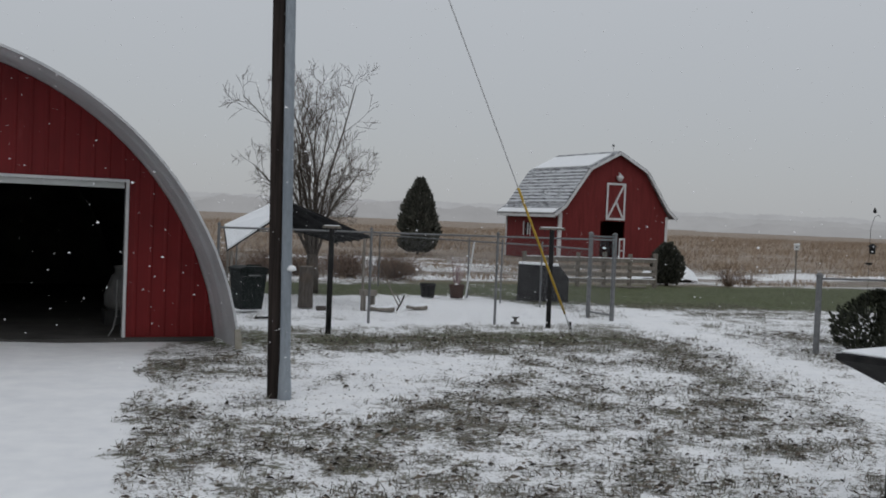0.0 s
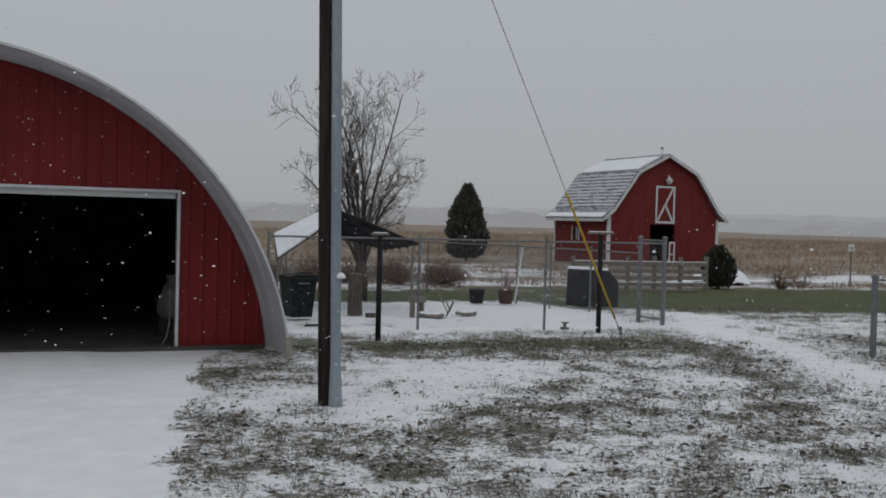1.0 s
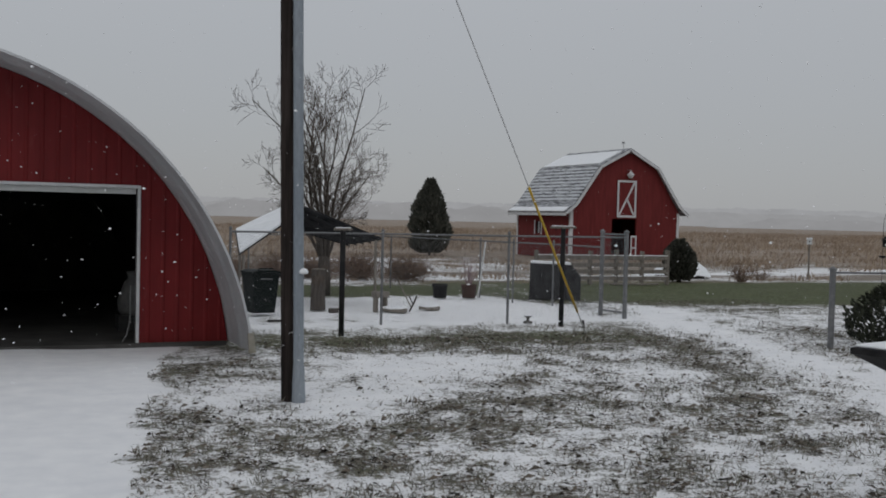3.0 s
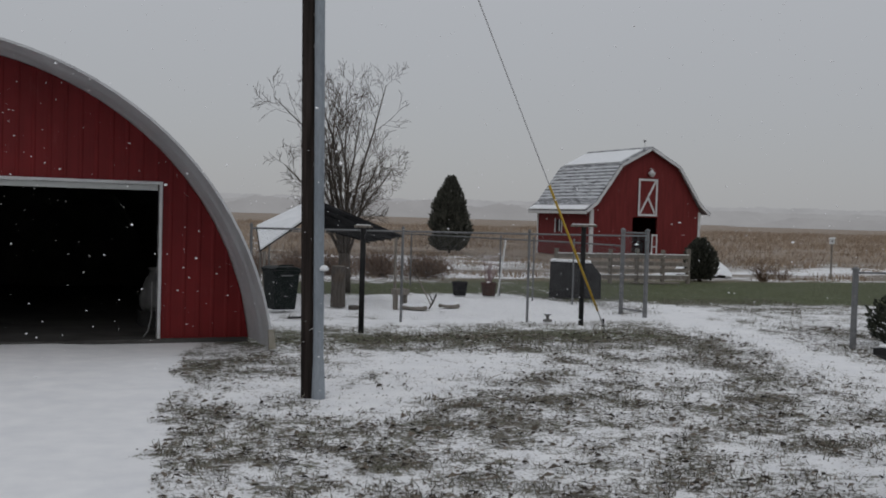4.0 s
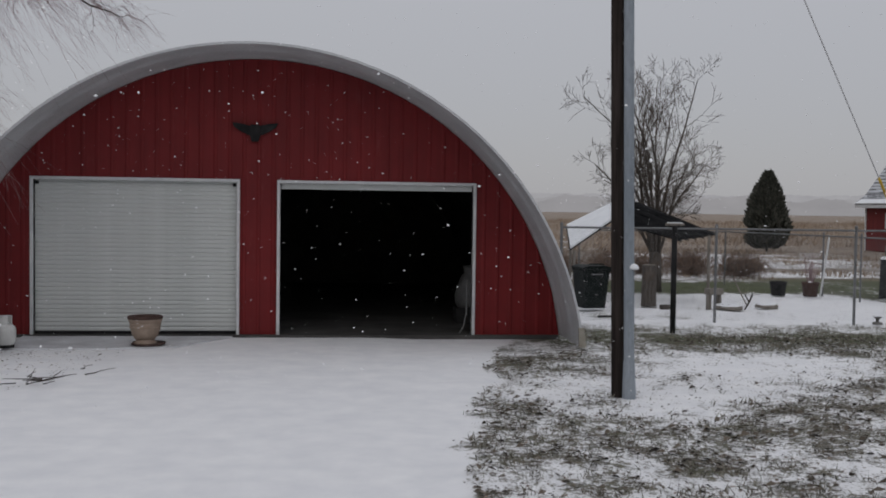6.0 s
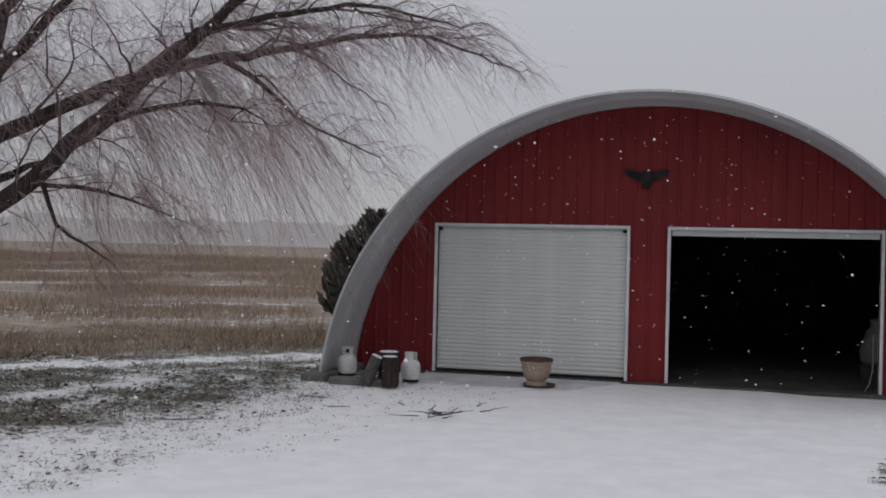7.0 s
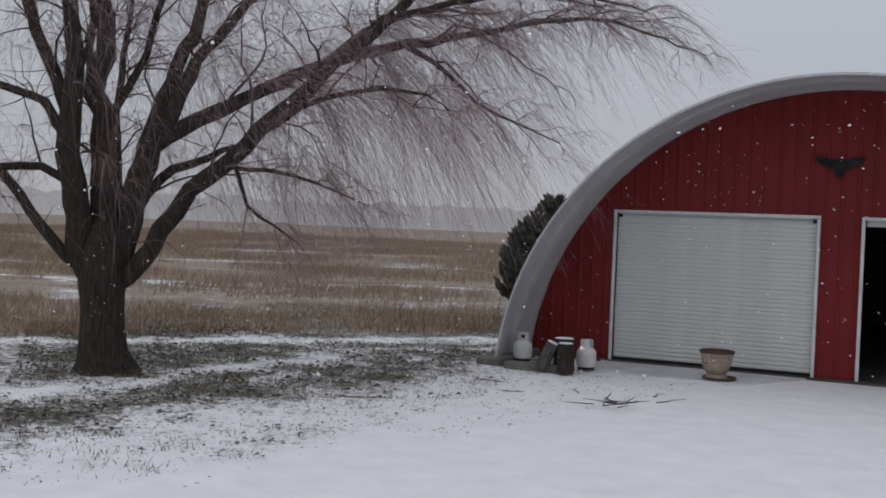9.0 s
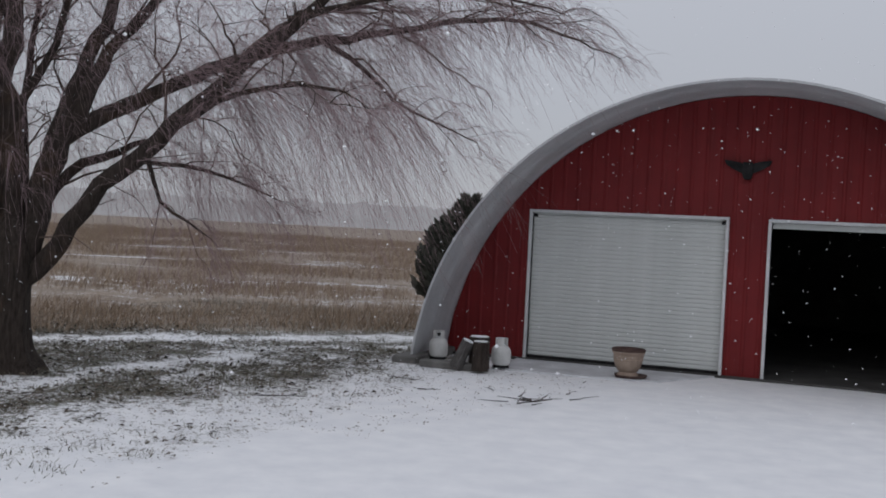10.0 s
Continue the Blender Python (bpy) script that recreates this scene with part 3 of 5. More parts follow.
guy = thing("guy_wire", "thin steel guy wire with a yellow plastic sleeve near the ground", "guy wire", foot[:])


def on_wire(s):
    return (tip - foot) * s + Vector((0, 0, -0.1 * s * (1 - s)))


part("wire", Shape().tube([on_wire(k / 12) for k in range(13)], 0.009, 6), "cable", guy, "thin steel wire")
part("sleeve", Shape().tube([on_wire(0.045 + 0.025 * k) for k in range(11)], 0.021, 10), "yellow", guy, "yellow plastic sleeve", True)
part("anchor_rod", Shape().tube([on_wire(-0.03), on_wire(0.0), on_wire(0.03)], 0.016, 8), "cable", guy, "steel anchor rod")
part("clamp", Shape().box(-0.018, 0.018, -0.018, 0.018, 0.13, 0.27, 0.006), "black", guy, "dark clamp").location = on_wire(0.012) - Vector((0, 0, 0.15))

# ---- red barn ----
def barn():
    x0, x1, y0, y1 = 30.45, 37.8, 51.0, 57.3
    ob = thing("barn", "small red gambrel-roofed barn with white trim and snow on its roof", "barn", (0, 0, 0))
    cx = (x0 + x1) / 2
    ez, kz, az = 2.68, 5.2, 6.22
    k = 1.95
    prof = [(x0, 0), (x1, 0), (x1, ez), (cx + k + 0.05, kz), (cx, az), (cx - k - 0.05, kz), (x0, ez)]
    dx0, dx1, dz = cx - 0.95, cx + 0.72, 2.3
    # front wall: two sides and the part over the door
    part("front_wall", Shape().prism([(x0, 0), (dx0, 0), (dx0, kz), (cx - k - 0.05, kz), (x0, ez)], y0, y0 + 0.15), "barn_red", ob, "red painted boards")
    part("front_wall", Shape().prism([(dx1, 0), (x1, 0), (x1, ez), (cx + k + 0.05, kz), (dx1, kz)], y0, y0 + 0.15), "barn_red", ob, "red painted boards")
    part("front_wall", Shape().prism([(dx0, dz), (dx1, dz), (dx1, kz), (dx0, kz)], y0, y0 + 0.15), "barn_red", ob, "red painted boards")
    part("gable", Shape().prism([(cx - k - 0.05, kz), (cx + k + 0.05, kz), (cx, az)], y0, y0 + 0.15), "barn_red", ob, "red painted boards")
    part("rear_wall", Shape().prism(prof, y1 - 0.15, y1), "barn_red", ob)
    wx0 = y0 + 3.3
    for a, b, lo, hi in ((y0 + 0.15, wx0, 0, ez), (wx0, wx0 + 0.7, 0, 1.35), (wx0, wx0 + 0.7, 2.05, ez), (wx0 + 0.7, y1 - 0.15, 0, ez)):
        part("side_wall", Shape().box(x0, x0 + 0.15, a, b, lo, hi), "barn_red", ob, "red painted boards")
    part("side_wall", Shape().box(x1 - 0.15, x1, y0 + 0.15, y1 - 0.15, 0, ez), "barn_red", ob, "red painted boards")
    part("window_casing", Shape().box(x0 - 0.03, x0, wx0 - 0.09, wx0, 1.28, 2.12), "white", ob)
    part("window_casing", Shape().box(x0 - 0.03, x0, wx0 + 0.7, wx0 + 0.79, 1.28, 2.12), "white", ob)
    part("window_bar", Shape().box(x0 + 0.03, x0 + 0.07, wx0 + 0.31, wx0 + 0.39, 1.35, 2.05), "white", ob)
    part("window_pane", Shape().box(x0 + 0.08, x0 + 0.1, wx0, wx0 + 0.7, 1.35, 2.05), "black", ob, "dark window pane")

    def slab(name, p, q, mat, lift, label, a=y0 - 0.3, b=y1 + 0.3, thick=0.09):
        n = Vector((-(q[1] - p[1]), q[0] - p[0])).normalized()
        if n.y < 0:
            n = -n
        lo, hi = n * lift, n * (lift + thick)
        poly = [(p[0] + lo.x, p[1] + lo.y), (q[0] + lo.x, q[1] + lo.y), (q[0] + hi.x, q[1] + hi.y), (p[0] + hi.x, p[1] + hi.y)]
        return part(name, Shape().prism(poly, a, b), mat, ob, label)
    kick = 0.62
    for sx in (-1, 1):
        e = (cx + sx * (x1 - x0) / 2, ez)
        kn = (cx + sx * k, kz)
        low = (e[0] + sx * kick * 0.75, ez - 0.14)
        flare = (e[0] - sx * 0.17, ez + 0.36)
        top = (cx, az)
        slab("roof_slope", kn, top, "shingle", 0.02, "upper roof slope")
        slab("roof_slope", flare, kn, "shingle", 0.02, "steep shingled roof slope")
        slab("eave_flare", low, flare, "shingle", 0.02, "flared eave")
        slab("roof_snow", (kn[0] - sx * 0.12, kn[1] + 0.07), (top[0] + sx * 0.3, top[1] - 0.165), "snow", 0.105, "snow on the roof", y0 + 0.05, y1 + 0.1, 0.05)
        slab("roof_snow", low, (flare[0] + sx * 0.1, flare[1] - 0.16), "snow", 0.105, "snow on the eave", y0 - 0.15, y1 + 0.2, 0.05)
        # shingle courses catch snow along their edges
        for i in range(1, 11):
            u = i / 11
            c = (flare[0] + (kn[0] - flare[0]) * u, flare[1] + (kn[1] - flare[1]) * u)
            c2 = (c[0] + (kn[0] - flare[0]) * 0.04, c[1] + (kn[1] - flare[1]) * 0.04)
            slab("shingle_course", c, c2, "streak", 0.105, "", y0 - 0.26, y1 + 0.26, 0.025)
        # rake boards at the front
        for p, q in ((low, flare), (flare, kn), (kn, top)):
            slab("rake_board", p, q, "white", -0.09, "white rake board", y0 - 0.36, y0 - 0.305, 0.14)
        part("corner_board", Shape().box(*sorted((e[0] - sx * 0.0, e[0] - sx * 0.16)), y0 - 0.03, y0 - 0.002, 0, ez), "white", ob)
    part("corner_board", Shape().box(x0 - 0.03, x0 - 0.002, y0 - 0.03, y0 + 0.12, 0, ez), "white", ob)
    part("corner_board", Shape().box(x0 - 0.03, x0 - 0.002, y1 - 0.15, y1, 0, ez), "white", ob)
    part("fascia", Shape().box(x0 - 0.5, x0 - 0.44, y0 - 0.3, y1 + 0.3, ez - 0.28, ez - 0.12), "white", ob, "white eave board")
    # loft door with white cross bracing
    door = part("loft_door", Shape().box(cx - 0.66, cx + 0.62, y0 - 0.05, y0 - 0.003, dz + 0.08, dz + 2.2), "barn_red", ob, "red loft door with white cross bracing")
    a, b, lo, hi = cx - 0.66, cx + 0.62, dz + 0.08, dz + 2.2
    for bx in ((a, a + 0.11, lo, hi), (b - 0.11, b, lo, hi), (a + 0.11, b - 0.11, lo, lo + 0.12), (a + 0.11, b - 0.11, hi - 0.12, hi)):
        part("brace", Shape().box(bx[0], bx[1], y0 - 0.085, y0 - 0.052, bx[2], bx[3]), "white", door)
    def diagonal(p, q, w=0.055):
        d = (Vector(q) - Vector(p)).normalized()
        n = Vector((-d.y, d.x)) * w
        part("brace", Shape().prism([(p[0] + n.x, p[1] + n.y), (p[0] - n.x, p[1] - n.y), (q[0] - n.x, q[1] - n.y), (q[0] + n.x, q[1] + n.y)], y0 - 0.08, y0 - 0.054), "white", door)
    diagonal((a + 0.14, lo + 0.14), (b - 0.14, hi - 0.14))
    diagonal((b - 0.16, lo + 0.16), ((a + b) / 2 + 0.02, (lo + hi) / 2 - 0.02))
    # half-height stall gate in the doorway
    gate = part("stall_door", Shape().box(dx1 - 0.42, dx1 - 0.02, y0 - 0.06, y0 - 0.01, 0.05, 1.35), "barn_red", ob, "half-open lower door")
    for bx in ((dx1 - 0.42, dx1 - 0.34, 0.05, 1.35), (dx1 - 0.1, dx1 - 0.02, 0.05, 1.35), (dx1 - 0.34, dx1 - 0.1, 1.25, 1.35), (dx1 - 0.34, dx1 - 0.1, 0.6, 0.68)):
        part("brace", Shape().box(bx[0], bx[1], y0 - 0.09, y0 - 0.062, bx[2], bx[3]), "white", gate)
    part("interior_floor", Shape().box(x0 + 0.15, x1 - 0.15, y0 + 0.15, y1 - 0.15, -0.1, 0.02), "soil", ob)
    part("hay_hood_lamp", Shape().lathe([(0, 0.3), (0.08, 0.28), (0.1, 0.2), (0.2, 0.14), (0.21, 0.08), (0.17, 0.02), (0.12, -0.08), (0, -0.14)], 14), "white", ob, "white barn lamp", True).location = (cx + 0.08, y0 - 0.24, 4.72)
    part("lamp_arm", Shape().tube([(cx + 0.08, y0 - 0.24, 5.0), (cx + 0.08, y0 - 0.24, 5.08), (cx + 0.08, y0 - 0.02, 5.08)], 0.02, 6), "white", ob)
    vane = part("weather_vane", Shape().tube([(0, 0, 0), (0, 0, 0.42)], 0.012, 6).tube([(-0.14, 0, 0.28), (0.14, 0, 0.28)], 0.009, 6).prism([(-0.08, 0.3), (0.05, 0.3), (0.08, 0.4), (0.0, 0.36), (-0.1, 0.42)], -0.008, 0.008), "grey_pipe", ob, "thin metal weather vane")
    vane.location = (cx - 0.1, y0 + 0.3, az + 0.1)
    return ob


barn()

# ---- in front of and inside the garage ----
def propane_tank(x, y, turn):
    ob = thing("propane_tank", "off-white steel propane tank with collar on the snowy slab", "gas tank", (x, y, 0.0), turn, "propane tanks")
    part("body", Shape().lathe([(0, 0.03), (0.11, 0.03), (0.14, 0.06), (0.152, 0.1), (0.152, 0.24), (0.14, 0.29), (0.1, 0.33), (0.05, 0.345), (0, 0.35)], 28), "tank", ob, "", True)
    part("foot_ring", Shape().lathe([(0.11, 0.0), (0.128, 0.0), (0.122, 0.05), (0.11, 0.05), (0.11, 0.0)], 24), "black", ob, "dark foot ring")
    collar = Shape()
    for k in range(20):
        if k in (3, 4, 5):
            continue
        a, b = 2 * math.pi * k / 20, 2 * math.pi * (k + 1) / 20
        v = [(r * math.cos(t), r * math.sin(t), z) for r in (0.088, 0.096) for t in (a, b) for z in (0.325, 0.455)]
        collar.add(v, [(0, 1, 3, 2), (4, 6, 7, 5), (1, 5, 7, 3), (0, 2, 6, 4), (0, 4, 5, 1), (2, 3, 7, 6)])
    part("collar", collar, "tank", ob, "guard collar")
    part("valve", Shape().lathe([(0, 0.34), (0.02, 0.34), (0.02, 0.39), (0.032, 0.395), (0.032, 0.415), (0, 0.42)], 10), "black", ob, "dark valve knob")
    part("snow_cap", Shape().lathe([(0.05, 0.345), (0.06, 0.352), (0.03, 0.362), (0, 0.364)], 12), "snow", ob, "", True)
    return ob


propane_tank(-5.74, 16.0, 200)
propane_tank(-4.59, 15.68, 255)


def stump(name, x, y, z, r, h, turn, label, tilt=0.0, top="snow", mat="bark"):
    ob = thing(name, label, "log", (x, y, z), turn)
    ob.matrix_basis = pose(x, y, z, 0, tilt, turn)
    rnd = random.Random(int(x * 100))
    n = 18
    s = Shape()
    rad = [r * (1 + 0.08 * rnd.uniform(-1, 1)) for _ in range(n)]
    rows = [(0.0, 1.05), (h * 0.3, 1.0), (h * 0.7, 0.97), (h, 0.98)]
    v = [(rad[k] * q * math.cos(2 * math.pi * k / n), rad[k] * q * math.sin(2 * math.pi * k / n), z0) for z0, q in rows for k in range(n)]
    f = [(j * n + k, j * n + (k + 1) % n, (j + 1) * n + (k + 1) % n, (j + 1) * n + k) for j in range(3) for k in range(n)] + [tuple(range(3 * n, 4 * n)), tuple(range(n))[::-1]]
    part("bark", s.add(v, f), mat, ob, "rough grey-brown bark")
    part("cut_face", Shape().lathe([(r * 0.88, h - 0.01), (r * 0.86, h + 0.012), (0, h + 0.016)], 18), top, ob, "snow-dusted cut face" if top == "snow" else "pale cut face")
    return ob


stump("firewood_log", -4.72, 15.02, 0.0, 0.118, 0.44, 0, "upright cut log with snow-dusted top by the garage")
stump("firewood_log", -4.84, 15.34, 0.0, 0.155, 0.48, 25, "thick upright log behind the others with speckled snow on top")
stump("firewood_log", -5.13, 15.1, 0.0, 0.1, 0.46, 8, "grey log leaning against the thick log, snow caught on its bark", 24, mat="bark_snowy")

pot = thing("flower_pot", "pale tan clay flower pot with dark soil on a saucer", "flower pot", (-2.68, 16.0, 0.01))
part("bowl", Shape().lathe([(0, 0.06), (0.125, 0.06), (0.15, 0.08), (0.188, 0.14), (0.212, 0.21), (0.225, 0.3), (0.228, 0.335), (0.245, 0.345), (0.25, 0.4), (0.236, 0.41), (0.222, 0.395), (0.2, 0.32), (0, 0.32)], 32), "clay", pot, "ribbed tan clay", True)
for h in (0.24, 0.29):
    part("rib", Shape().lathe([(0.212, h), (0.228, h + 0.006), (0.231, h + 0.014), (0.216, h + 0.022)], 32), "clay", pot, "", True)
part("foot", Shape().lathe([(0, 0.0), (0.165, 0.0), (0.16, 0.03), (0.135, 0.055), (0.135, 0.08), (0, 0.08)], 28), "clay", pot, "", True)
part("saucer", Shape().lathe([(0, -0.012), (0.22, -0.012), (0.255, 0.02), (0.25, 0.03), (0.21, 0.012), (0, 0.01)], 28), "clay_dark", pot, "dark clay saucer", True).location = (0.05, -0.03, 0)
part("rim", Shape().lathe([(0.247, 0.375), (0.256, 0.382), (0.257, 0.408), (0.245, 0.418), (0.23, 0.412)], 32), "clay_dark", pot, "dark rim", True)
part("liner", Shape().lathe([(0.243, 0.409), (0.236, 0.414), (0.222, 0.4), (0.206, 0.34)], 32), "clay_dark", pot, "dark inner wall", True)
part("soil", Shape().lathe([(0.208, 0.345), (0.12, 0.35), (0, 0.345)], 24), "soil", pot, "dark potting soil")

rnd = random.Random(3)
sticks = thing("stick_pile", "small heap of bare broken sticks on the snow", "sticks", (-3.4, 12.6, 0.0))
for k in range(13):
    a = rnd.gauss(0.0, 0.35) + (math.pi if rnd.random() < 0.4 else 0) + (rnd.uniform(0.8, 1.6) if k % 4 == 0 else 0)
    L = rnd.uniform(0.15, 0.42)
    c = Vector((rnd.gauss(0, 0.1), rnd.gauss(0, 0.12), 0.01 + 0.03 * rnd.random()))
    rise = rnd.uniform(0.2, 0.5) if k % 4 == 0 else rnd.uniform(-0.02, 0.25)
    pts = [c + Vector((math.cos(a), math.sin(a), rise)) * (L * q) + Vector((rnd.uniform(-1, 1), rnd.uniform(-1, 1), 0)) * 0.02 for q in (0, 0.35, 0.7, 1)]
    pts = [Vector((p.x, p.y, max(p.z, 0.008))) for p in pts]
    part("stick", Shape().tube(pts, [0.008, 0.007, 0.005, 0.003], 5), "bark", sticks)
for x, y, L, a in ((-2.95, 13.3, 0.45, 0.9), (-4.0, 13.35, 0.35, 2.0), (-4.9, 12.9, 0.3, 0.1), (-6.3, 11.2, 0.6, 0.3), (-5.2, 13.6, 0.45, 2.9), (-3.1, 13.75, 0.2, 1.2)):
    pts = [(L * q * math.cos(a) + 0.03 * math.sin(q * 7), L * q * math.sin(a) + 0.03 * math.sin(q * 5 + x), -0.015 + 0.02 * q) for q in (0, 0.3, 0.6, 1)]
    twigsy = thing("fallen_stick", "thin bare stick lying on the snow", "stick", (x, y, 0.0), group="fallen sticks")
    part("stem", Shape().tube(pts, [0.008, 0.007, 0.005, 0.003], 5), "bark", twigsy)
    p = Vector(pts[2])
    part("side_twig", Shape().tube([p, p + Vector((math.cos(a + 0.8), math.sin(a + 0.8), 0.1)) * L * 0.25], [0.004, 0.002], 4), "bark", twigsy)

# dark spread-winged ornament over the doors
orn = Shape()
for sx in (-1, 1):
    orn.prism([(0, 0.04), (sx * 0.1, 0.09), (sx * 0.24, 0.12), (sx * 0.36, 0.13), (sx * 0.33, 0.06), (sx * 0.24, 0.0), (sx * 0.12, -0.06), (0, -0.08)][::sx], -0.05, -0.004)
orn.prism([(-0.07, 0.1), (-0.09, -0.06), (-0.05, -0.17), (0.05, -0.17), (0.09, -0.06), (0.07, 0.1)], -0.08, -0.004)
single("wall_ornament", orn, "black", "dark metal spread-wing ornament on the red wall", "ornament", (-1.17, WALL_Y - 0.016, 3.27))

# wrapped bundle just inside the open door
wrap = Shape().lathe([(0, 0.25), (0.2, 0.26), (0.27, 0.36), (0.29, 0.52), (0.24, 0.72), (0.16, 0.85), (0.11, 0.9), (0.13, 0.97), (0.16, 1.02), (0.1, 1.04), (0, 1.04)], 24).wobble(0.05, 3.5)
bundle = thing("wrapped_bundle", "milky plastic bundle with a tied neck on a dark crate", "bundle", (2.62, 19.2, 0.0))
part("plastic_cover", wrap, "wrap", bundle, "milky plastic cover", True)
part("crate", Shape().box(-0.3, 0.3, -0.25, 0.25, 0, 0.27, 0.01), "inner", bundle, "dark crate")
single("door_rope", Shape().tube([(0, 0, 0.9), (0.0, 0, 0.35), (-0.05, -0.02, 0.12), (-0.12, -0.04, 0.02)], 0.014, 6), "wrap", "pale rope hanging by the open door", "rope", (2.3, WALL_Y + 0.15, 0.0))

# ---- dog yard: chain-link fence, clothes posts ----
def link_mesh(x0, x1, z0, z1, step=0.065, r=0.0007):
    s = Shape()
    hgt = z1 - z0
    for sgn in (1, -1):
        k = x0 - hgt
        while k < x1:
            lo, hi = max(x0, k), min(x1, k + hgt)
            if hi - lo > 0.02:
                p = (lo, 0, z0 + (lo - k) if sgn > 0 else z1 - (lo - k))
                q = (hi, 0, z0 + (hi - k) if sgn > 0 else z1 - (hi - k))
                v = [(p[0] - r, -r, p[2] + r * sgn), (p[0] + r, r, p[2] - r * sgn), (q[0] + r, r, q[2] - r * sgn), (q[0] - r, -r, q[2] + r * sgn)]
                s.add(v, [(0, 1, 2, 3)])
            k += step
    return s


def fence(label, places, top, width=0.024, mesh=True, bottom=False):
    ob = thing("chain_link_fence", label, "fence", (places[0][0], places[0][1], 0))
    o = Vector((places[0][0], places[0][1], 0))
    for x, y in places:
        part("post", Shape().tube([(x - o.x, y - o.y, -0.3), (x - o.x, y - o.y, top + 0.02)], width, 10).lathe([(width * 1.25, top), (width * 1.25, top + 0.03), (0, top + 0.07)], 10, (x - o.x, y - o.y)), "grey_pipe", ob, "grey pipe post")
    for (xa, ya), (xb, yb) in zip(places, places[1:]):
        L = math.hypot(xb - xa, yb - ya)
        piece = pose(xa - o.x, ya - o.y, 0, 0, 0, math.degrees(math.atan2(yb - ya, xb - xa)))
        r = part("rail", Shape().tube([(0, 0, top - 0.04), (L, 0, top - 0.04)], 0.019, 8), "grey_pipe", ob)
        r.matrix_basis = piece
        if bottom:
            part("rail", Shape().tube([(0, 0, 0.08), (L, 0, 0.08)], 0.019, 8), "grey_pipe", ob).matrix_basis = piece
        if mesh:
            part("wire_mesh", link_mesh(0, L, 0.04, top - 0.05), "mesh_wire", ob, "thin diamond wire mesh").matrix_basis = piece
    return ob


fence("tall grey chain-link fence round the snowy dog yard", [(4.3, 19.2), (7.26, 19.18), (10.02, 19.18), (13.24, 19.75)], 1.8, 0.026)
fence("open chain-link gate with thick grey posts", [(13.26, 19.77), (13.21, 20.67)], 1.86, 0.05, True, True)
fence("chain-link fence along the back of the dog yard", [(13.21, 20.7), (13.18, 22.84), (12.75, 24.14), (12.46, 25.5), (11.4, 29.4), (7.2, 29.8)], 1.55, 0.022)
fence("low chain-link fence at the edge of the lawn", [(13.77, 14.11), (16.6, 13.6), (19.4, 13.1)], 1.34, 0.055)


def clothes_post(x, y, h, arm, turn):
    ob = thing("clothes_post", "dark T-shaped steel clothes-line post", "clothes post", (x, y, 0), turn, "clothes-line posts")
    part("upright", Shape().tube([(0, 0, -0.3), (0, 0, h)], 0.05, 12), "black", ob, "", True)
    part("cross_arm", Shape().box(-arm, arm, -0.04, 0.04, h, h + 0.045, 0.008), "old_wood", ob, "grey cross arm")
    part("arm_snow", Shape().box(-arm + 0.03, arm - 0.03, -0.03, 0.03, h + 0.043, h + 0.06, 0.006), "snow", ob)
    for sx in (-0.8, -0.3, 0.3, 0.8):
        part("hook", Shape().tube([(arm * sx, -0.045, h + 0.02), (arm * sx, -0.08, h - 0.01), (arm * sx, -0.06, h - 0.04)], 0.006, 5), "black", ob)
    return ob


clothes_post(5.97, 17.75, 1.83, 0.17, 10)
clothes_post(10.86, 18.45, 1.94, 0.31, 8)

cart = thing("wheeled_bin", "dark green plastic wheeled rubbish bin with closed lid", "bin", (5.5, 21.7, 0), 8)
body = Shape()
body.add([(-0.23, -0.25, 0.04), (0.23, -0.25, 0.04), (0.23, 0.25, 0.04), (-0.23, 0.25, 0.04), (-0.29, -0.34, 0.86), (0.29, -0.34, 0.86), (0.29, 0.3, 0.86), (-0.29, 0.3, 0.86)],
         [(3, 2, 1, 0), (0, 1, 5, 4), (1, 2, 6, 5), (2, 3, 7, 6), (3, 0, 4, 7), (4, 5, 6, 7)])
part("body", body, "bin", cart)
part("rim", Shape().box(-0.31, 0.31, -0.36, 0.32, 0.8, 0.86, 0.015), "bin", cart)
part("lid", Shape().prism([(-0.32, 0.865), (0.32, 0.865), (0.32, 0.89), (0.2, 0.93), (-0.2, 0.93), (-0.32, 0.89)], -0.38, 0.33), "bin", cart, "closed lid")
part("lid_handle", Shape().tube([(-0.17, -0.3, 0.92), (-0.15, -0.3, 0.965), (0.15, -0.3, 0.965), (0.17, -0.3, 0.92)], 0.014, 8), "bin", cart)
part("front_bar", Shape().box(-0.13, 0.13, -0.365, -0.34, 0.74, 0.765, 0.006), "grey_pipe", cart, "grey lift bar")
for sx in (-1, 1):
    w = part("wheel", Shape().lathe([(0, -0.025), (0.1, -0.025), (0.115, 0), (0.1, 0.025), (0, 0.025)], 18), "black", cart, "", True)
    w.matrix_basis = pose(sx * 0.27, 0.26, 0.115, 0, 90, 0)

stump("tall_log", 6.98, 22.4, 0.0, 0.16, 0.9, 0, "tall upright grey log standing in the yard", mat="bark_grey", top="old_wood")


def slab_roof(name, corners, thick, mat, parent, label):
    v = [Vector(c) for c in corners]
    up = Vector((0, 0, thick))
    s = Shape().add([p for p in v] + [p + up for p in v], [(3, 2, 1, 0), (4, 5, 6, 7), (0, 1, 5, 4), (1, 2, 6, 5), (2, 3, 7, 6), (3, 0, 4, 7)])
    return part(name, s, mat, parent, label)


